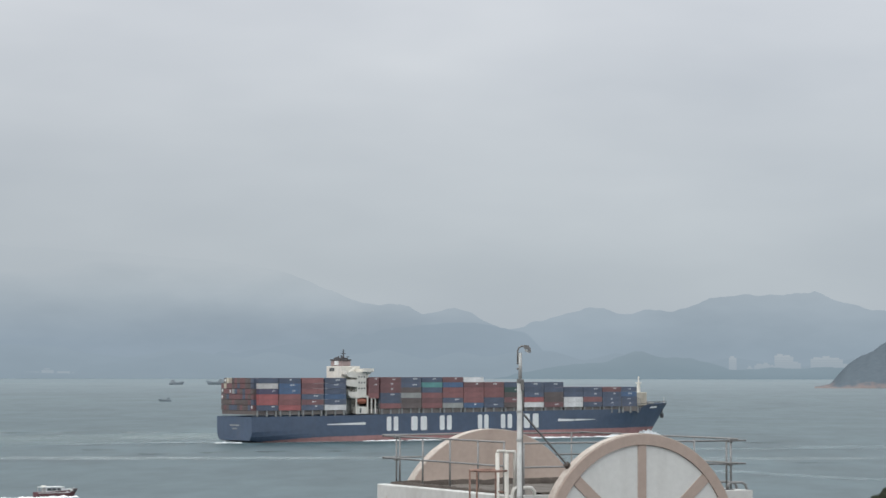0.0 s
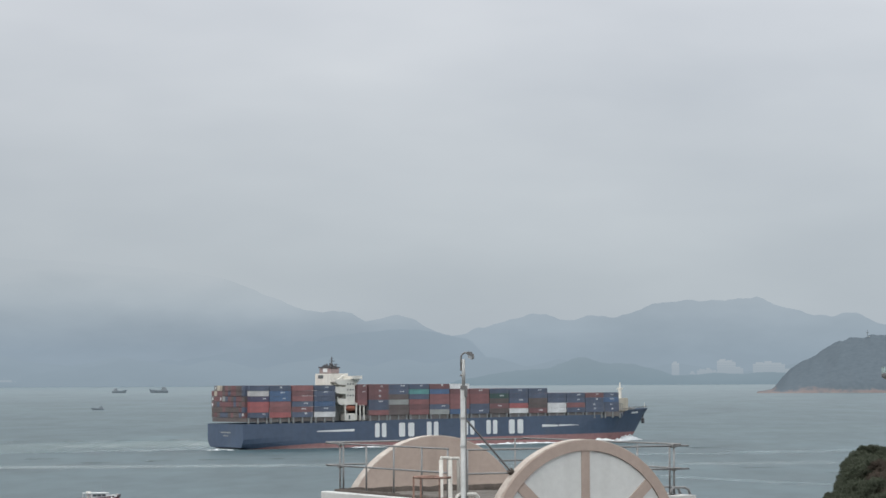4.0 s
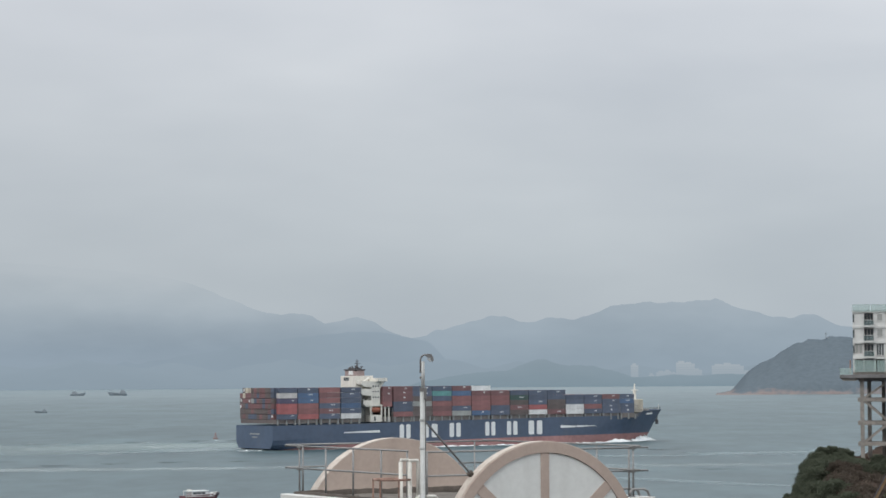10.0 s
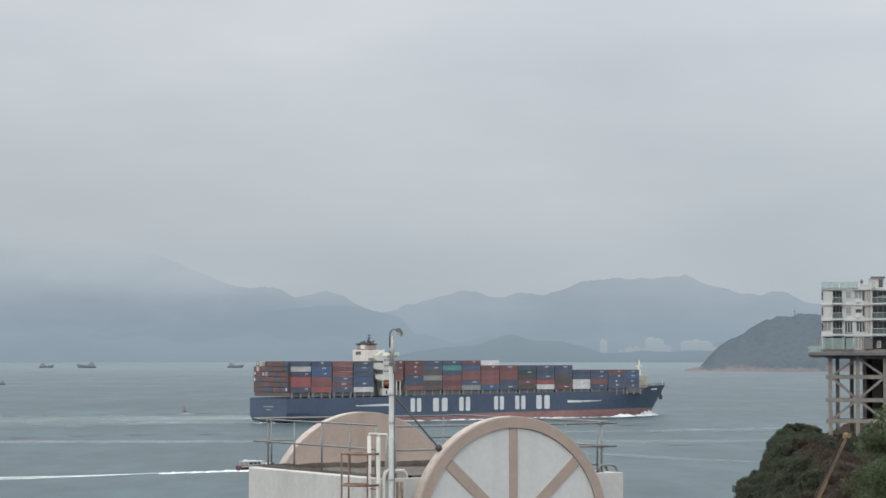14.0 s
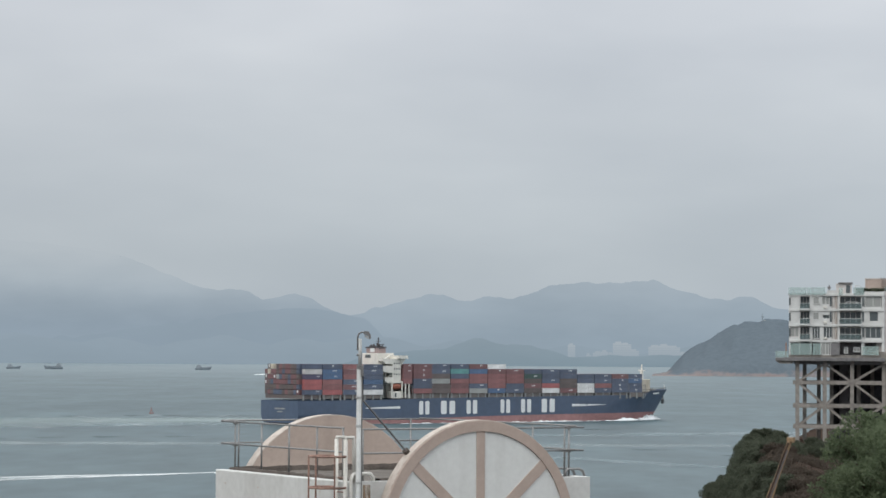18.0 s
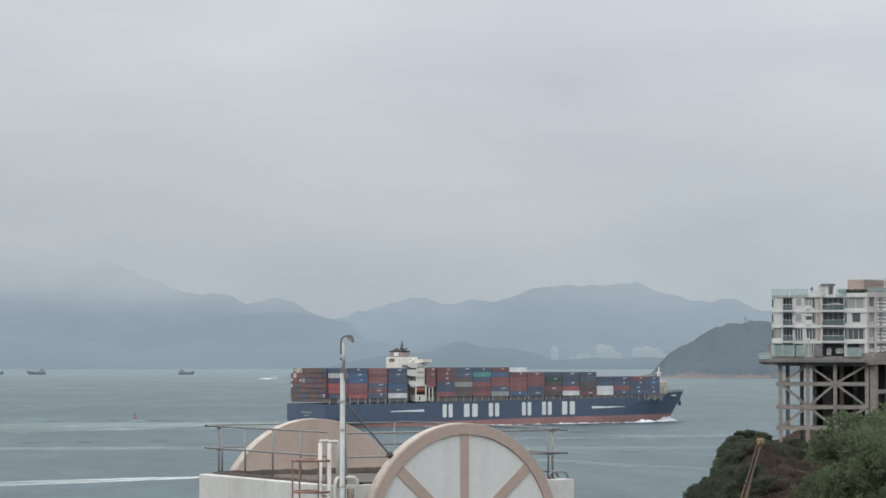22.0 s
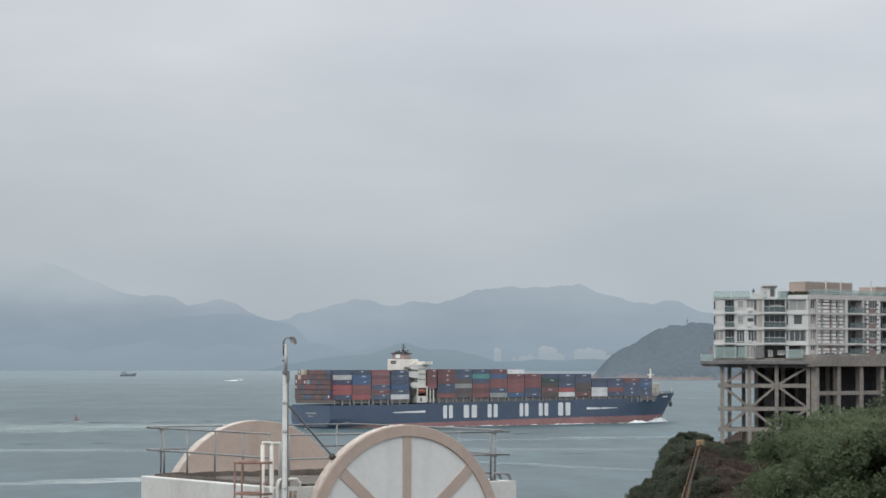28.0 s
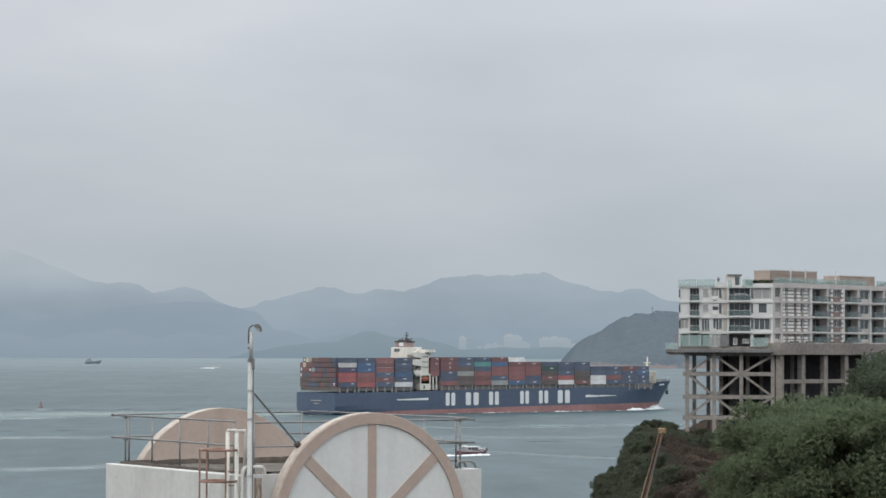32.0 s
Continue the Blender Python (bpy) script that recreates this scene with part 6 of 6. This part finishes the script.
    for v in big + deep + dark + dry:
        for o in (v, *v.children_recursive):
            bpy.data.objects.remove(o)
    grass = Geo()
    for k in range(40000):
        az, r = rg.uniform(5.4, 15), rg.uniform(180, 480)
        if az < 6.75:
            continue
        p = polar(az, r)
        z = ground_height(p.x, p.y)
        if z > 1.0:
            leaf(grass, Vector((p.x, p.y, z + rg.uniform(0, 0.5))), rg.uniform(0.15, 0.32), rg)
    me = bpy.data.meshes.new("undergrowth")
    me.from_pydata(grass.v, [], grass.f)
    tagged(part("undergrowth", me, M_LEAFDRY), "brownish undergrowth over the hillside", "undergrowth", kind="stuff")


plant()

# ---- boom crane on the slope ----


def boom_crane():
    p = polar(6.234, 120)
    base = ground_height(p.x, p.y)
    crane = thing("boom_crane", "worn yellow telescopic boom crane on the slope", "crane", pose(p.x, p.y, base))
    part("chassis", Geo().box(-1.3, 1.3, -2.6, 2.6, 0.45, 1.0, 0.08), M_YELLOW, crane)
    for x in (-1.1, 1.1):
        for y in (-1.8, 0, 1.8):
            part("wheel", Geo().tube((x - 0.2, y, 0.35), (x + 0.2, y, 0.35), 0.5, n=14), M_SHIPDARK, crane)
    part("cab", Geo().box(-1.2, -0.1, 1.2, 2.5, 1.0, 2.2, 0.15), M_YELLOW, crane)
    part("cab_window", Geo().box(-1.1, -0.2, 1.14, 1.2, 1.5, 2.05), M_GLASSD, crane)
    boom = part("boom", Geo().bar((0, 0, 0.2), (0, 2.46, 4.35), 0.22, 0.26), M_YELLOW, crane, "worn yellow boom section")
    boom.location = (0, 0, 1.0)
    part("boom_section", Geo().bar((0, 2.22, 3.93), (0, 4.1, 7.15), 0.20, 0.23), M_YELLOW, boom)
    part("boom_section", Geo().bar((0, 3.94, 6.87), (0, 5.29, 9.2), 0.15, 0.18), M_YELLOW, boom)
    for (y0, z0), (y1, z1), w, h in (((0.0, 0.2), (2.46, 4.35), 0.17, 0.26), ((2.22, 3.93), (4.1, 7.15), 0.155, 0.23), ((3.94, 6.87), (5.2, 9.05), 0.115, 0.18)):
        up = Vector((0, -0.862, 0.507)) * (h / 2 + 0.01)
        part("boom_top_plate", Geo().bar(Vector((0.02, y0, z0)) + up, Vector((0.02, y1, z1)) + up, w, 0.02), M_BOOM, boom, "dark plate on top of the boom")
    part("hydraulic_ram", Geo().tube((0.1, 0.82, 0.3), (0.1, 2.8, 4.4), 0.07), M_RUST, boom)
    part("hose", Geo().tube((0.14, 0.66, 1.4), (0.12, 4.94, 8.75), 0.03, n=6), M_SHIPDARK, boom)
    part("boom_head", Geo().box(-0.12, 0.12, 5.16, 5.44, 9.1, 9.36, 0.05).tube((-0.16, 5.33, 9.25), (0.2, 5.33, 9.25), 0.12, n=12), M_YELLOW, boom, "worn yellow boom head with sheaves")
    part("lug", Geo().box(0.13, 0.26, 5.18, 5.33, 9.12, 9.22), M_YELLOW, boom)
    part("counterweight", Geo().box(-0.9, 0.9, -1.6, -0.6, 0.0, 1.0, 0.08), M_CONCD, boom)
    return boom


BOOM = boom_crane()

# ---- small craft ----


def hull_shape(length, beam, height, sheer=0.3, n=9):
    """A small boat's hull, bow at +x, with its waterline at z = 0."""
    g = Geo()
    for i in range(n + 1):
        k = i / n
        x = -length / 2 + length * k
        w = beam / 2 * (0.86 + 0.14 * math.sin(math.pi * min(1, k * 1.4))) * (1 - max(0, (k - 0.55) / 0.45) ** 2.2)
        top = height * (1 + sheer * k * k)
        for y, z in ((-w * 0.72, -0.3), (-w, top * 0.55), (-w, top), (w, top), (w, top * 0.55), (w * 0.72, -0.3)):
            g.v.append((x + (0.12 * length * (z / top) * k * k if k > 0.6 else 0), y, z))
    for i in range(n):
        a, b = i * 6, i * 6 + 6
        g.f += [(a + j, a + j + 1, b + j + 1, b + j) for j in range(5)]
    g.f += [(0, 1, 2, 3, 4, 5), tuple(n * 6 + j for j in range(5, -1, -1))]
    return g


def launch():
    b = thing("harbour_launch", "white and dark red launch throwing a white wake", "boat")
    part("hull", hull_shape(10.8, 3.6, 1.5, 0.5), M_LAUNCHRED, b, "dark red hull")
    part("rubbing_strip", Geo().box(-5.4, 3.6, -1.86, -1.80, 1.25, 1.4), M_MARK, b)
    part("bow_fender", Geo().tube((5.7, -0.7, 1.75), (5.7, 0.7, 1.75), 0.42, n=10), M_SHIPDARK, b, "dark bow fender")
    cabin = part("cabin", Geo().prism([(-3.0, 1.3), (3.4, 1.3), (2.9, 2.1), (1.9, 2.7), (-3.0, 2.7)], -1.4, 1.4), M_MARK, b, "white cabin with a raked front")
    for x0, x1 in ((-2.7, -1.5), (-1.3, -0.1), (0.1, 1.2)):
        for y in (-1.44, 1.38):
            part("cabin_window", Geo().box(x0, x1, y, y + 0.06, 1.85, 2.5), M_GLASSD, cabin, "dark cabin window")
    part("windscreen", Geo().prism([(2.86, 2.12), (2.0, 2.64), (2.06, 2.72), (2.94, 2.2)], -1.2, 1.2), M_GLASSD, cabin)
    part("foredeck_coaming", Geo().prism([(3.4, 1.4), (4.9, 1.7), (4.6, 2.15), (3.2, 2.1)], -1.1, 1.1), M_MARK, b, "white foredeck coaming")
    part("roof", Geo().box(-4.2, 2.3, -1.6, 1.6, 2.7, 2.86, 0.05), M_MARK, b, "white overhanging roof")
    part("roof_box", Geo().box(-3.6, -2.6, -0.6, 0.6, 2.86, 3.2, 0.08), M_SHIPWHITE, b)
    for x in (-4.1, -3.2):
        for y in (-1.4, 1.4):
            part("roof_post", Geo().tube((x, y, 1.3), (x, y, 2.7), 0.06, n=6), M_SHIPWHITE, b)
    part("mast", Geo().tube((1.3, 0, 2.8), (1.3, 0, 3.6), 0.09, 0.07, 6).tube((0.6, 0, 2.8), (0.6, 0, 5.0), 0.06, 0.04, 6), M_BOATGREY, b)
    part("mast_light", Geo().box(0.48, 0.72, -0.12, 0.12, 4.9, 5.1, 0.03), M_BOATGREY, b)
    part("bow_rail", Geo().path([(2.8, -1.5, 1.9), (4.4, -1.2, 2.1), (5.9, 0, 2.4), (4.4, 1.2, 2.1), (2.8, 1.5, 1.9)], 0.035, 6), M_SHIPWHITE, b)
    g = Geo()
    rg = random.Random(9)
    for i in range(12):
        k = i / 11
        foam_lump(g, (5.0 - 11 * k, -1.9 - 1.3 * k, -0.1), (1.4, 0.9, rg.uniform(0.5, 0.95)), i * 1.7)
        foam_lump(g, (5.0 - 11 * k, 1.9 + 1.3 * k, -0.1), (1.3, 0.8, rg.uniform(0.3, 0.5)), i * 1.9 + 30)
    for i in range(14):
        foam_lump(g, (-7 - i * 1.8, rg.uniform(-1, 1), -0.1), (1.7, 1.8, rg.uniform(0.4, 0.7)), i * 2.3 + 60)
    tagged(part("spray", g, M_FOAM, b, smooth=True), "white bow and stern spray", kind="stuff")
    strip("wake", [(-4, 0, 0), (-30, 0.8, 0), (-62, -1.2, 0), (-105, 0.4, 0)], 5.4, 4.0, M_WHITEWATER, 0.10, 60, 2.4, b)
    strip("wake_arm", [(-40, 0.5, 0), (-72, -4.0, 0), (-105, -7.5, 0), (-140, -10, 0)], 4.5, 10.0, M_WHITEWATER, 0.12, 70, 3.0, b)
    strip("wake_arm", [(-40, -0.5, 0), (-72, 3.5, 0), (-105, 6.5, 0), (-140, 8, 0)], 4.0, 10.0, M_WHITEWATER, 0.12, 70, 3.0, b)
    strip("spent_wake", [(-75, 0, 0), (-120, -1.0, 0), (-180, -2.5, 0), (-260, -2, 0)], 16, 30, M_SPENT, 0.08, 90, 3.0, b)
    return b


def coaster(label, az, r, length, turn, bow=1):
    b = thing("cargo_boat", label, "boat", Matrix.Translation(polar(az, r, sea_level(r))) @ pose(0, 0, 0, 0, 0, turn), group="distant boats")
    part("hull", hull_shape(length, length * 0.26, length * 0.13, 0.7), M_BOATDARK, b, "dark hull")
    part("deckhouse", Geo().box(-length * 0.42, -length * 0.10, -length * 0.09, length * 0.09, length * 0.10, length * 0.25, 0.1).box(-length * 0.36, -length * 0.16, -length * 0.07, length * 0.07, length * 0.25, length * 0.33, 0.1), M_BOATGREY, b, "grey deckhouse")
    part("hold_cover", Geo().box(-length * 0.1, length * 0.3, -length * 0.08, length * 0.08, length * 0.11, length * 0.17, 0.1), M_BOATDARK, b)
    part("mast", Geo().tube((length * 0.34, 0, length * 0.08), (length * 0.34, 0, length * 0.27), 0.18, 0.1, 6), M_BOATGREY, b)
    return b


def speedboat(name_label):
    b = thing("speedboat", name_label, "boat")
    part("hull", hull_shape(9, 2.8, 1.6, 0.3), M_MARK, b, "white hull")
    part("cabin", Geo().box(-2.5, 1.5, -1.1, 1.1, 1.6, 3.0, 0.2), M_SHIPWHITE, b)
    part("windscreen", Geo().box(-2.0, 1.55, -1.15, 1.15, 2.1, 2.6), M_GLASSD, b)
    g = Geo()
    for i in range(9):
        foam_lump(g, (-4 - i * 2.0, 0, -0.2), (1.8, 1.6, 1.6 - 0.12 * i), i * 1.1 + 5)
    tagged(part("spray", g, M_FOAM, b, smooth=True), "white stern spray", kind="stuff")
    return b


def buoy():
    r = 1450
    b = thing("channel_buoy", "red channel buoy with a lattice topmark", "buoy", Matrix.Translation(polar(-6.49, r, sea_level(r))))
    part("float", Geo().tube((0, 0, -0.6), (0, 0, 0.7), 1.3, 1.3, 16), M_BUOY, b)
    tower = Geo()
    for a in range(4):
        c, s = math.cos(a * 1.5708 + 0.78), math.sin(a * 1.5708 + 0.78)
        tower.tube((c * 0.9, s * 0.9, 0.7), (c * 0.3, s * 0.3, 2.9), 0.11, n=6)
    tower.tube((0, 0, 1.5), (0, 0, 2.4), 0.6, 0.4, 10)
    part("tower", tower, M_BUOY, b)
    part("lantern", Geo().tube((0, 0, 2.9), (0, 0, 3.6), 0.28, 0.22, 10), M_BUOY, b)
    return b


LAUNCH = launch()
coaster("dark grey cargo boat anchored on the far water", -9.55, 3880, 21, -12)
coaster("low dark barge anchored on the far water", -8.65, 3880, 26, 185)
coaster("dark grey cargo boat with a tall deckhouse", -5.36, 3880, 23, -10)
SMALL = coaster("small dark fishing boat under way", -9.88, 2520, 11.5, 180)
SPEED = speedboat("white speedboat leaving a short wake")
buoy()


def motions():
    heading = 38.0
    walk(SHIP, [(t, pose(-169.13 + 5.016 * t, 1166.16 + 4.171 * t, 0.25 - 0.015 * t, 0, 0, heading)) for t in range(0, 33, 4)])
    walk(LAUNCH, [(t, pose(-143.0 + 5.98 * t - lag, 660 + 4.59 * t, -1.5, 0, 0, 37.5)) for t, lag in ((0, 0), (4, 0.3), (8, 1.1), (13, 2.7), (18, 3.8), (23, 4.2), (28, 4.2), (32, 4.2))])
    walk(SMALL, [(t, Matrix.Translation(polar(-9.79 - 0.0555 * t, 2520, sea_level(2520))) @ pose(0, 0, 0, 0, 0, 185)) for t in range(0, 33, 4)])
    walk(SPEED, [(t, Matrix.Translation(polar(az, 3430, sea_level(3430))) @ pose(0, 0, 0, 0, 0, 3)) for t, az in ((0, -5.6), (10, -4.7), (20, -3.63), (25, -3.07), (31, -2.67), (32, -2.61))])
    walk(BOOM, [(t, pose(0, 0, 1.0, 0, 0, -b)) for t, b in ((0, 88), (8, 85.6), (11, 81.2), (13, 72.3), (14, 62.9), (16.5, 49.5), (19, 44), (23, 36.6), (28, 36.1), (32, 34.4))])


motions()
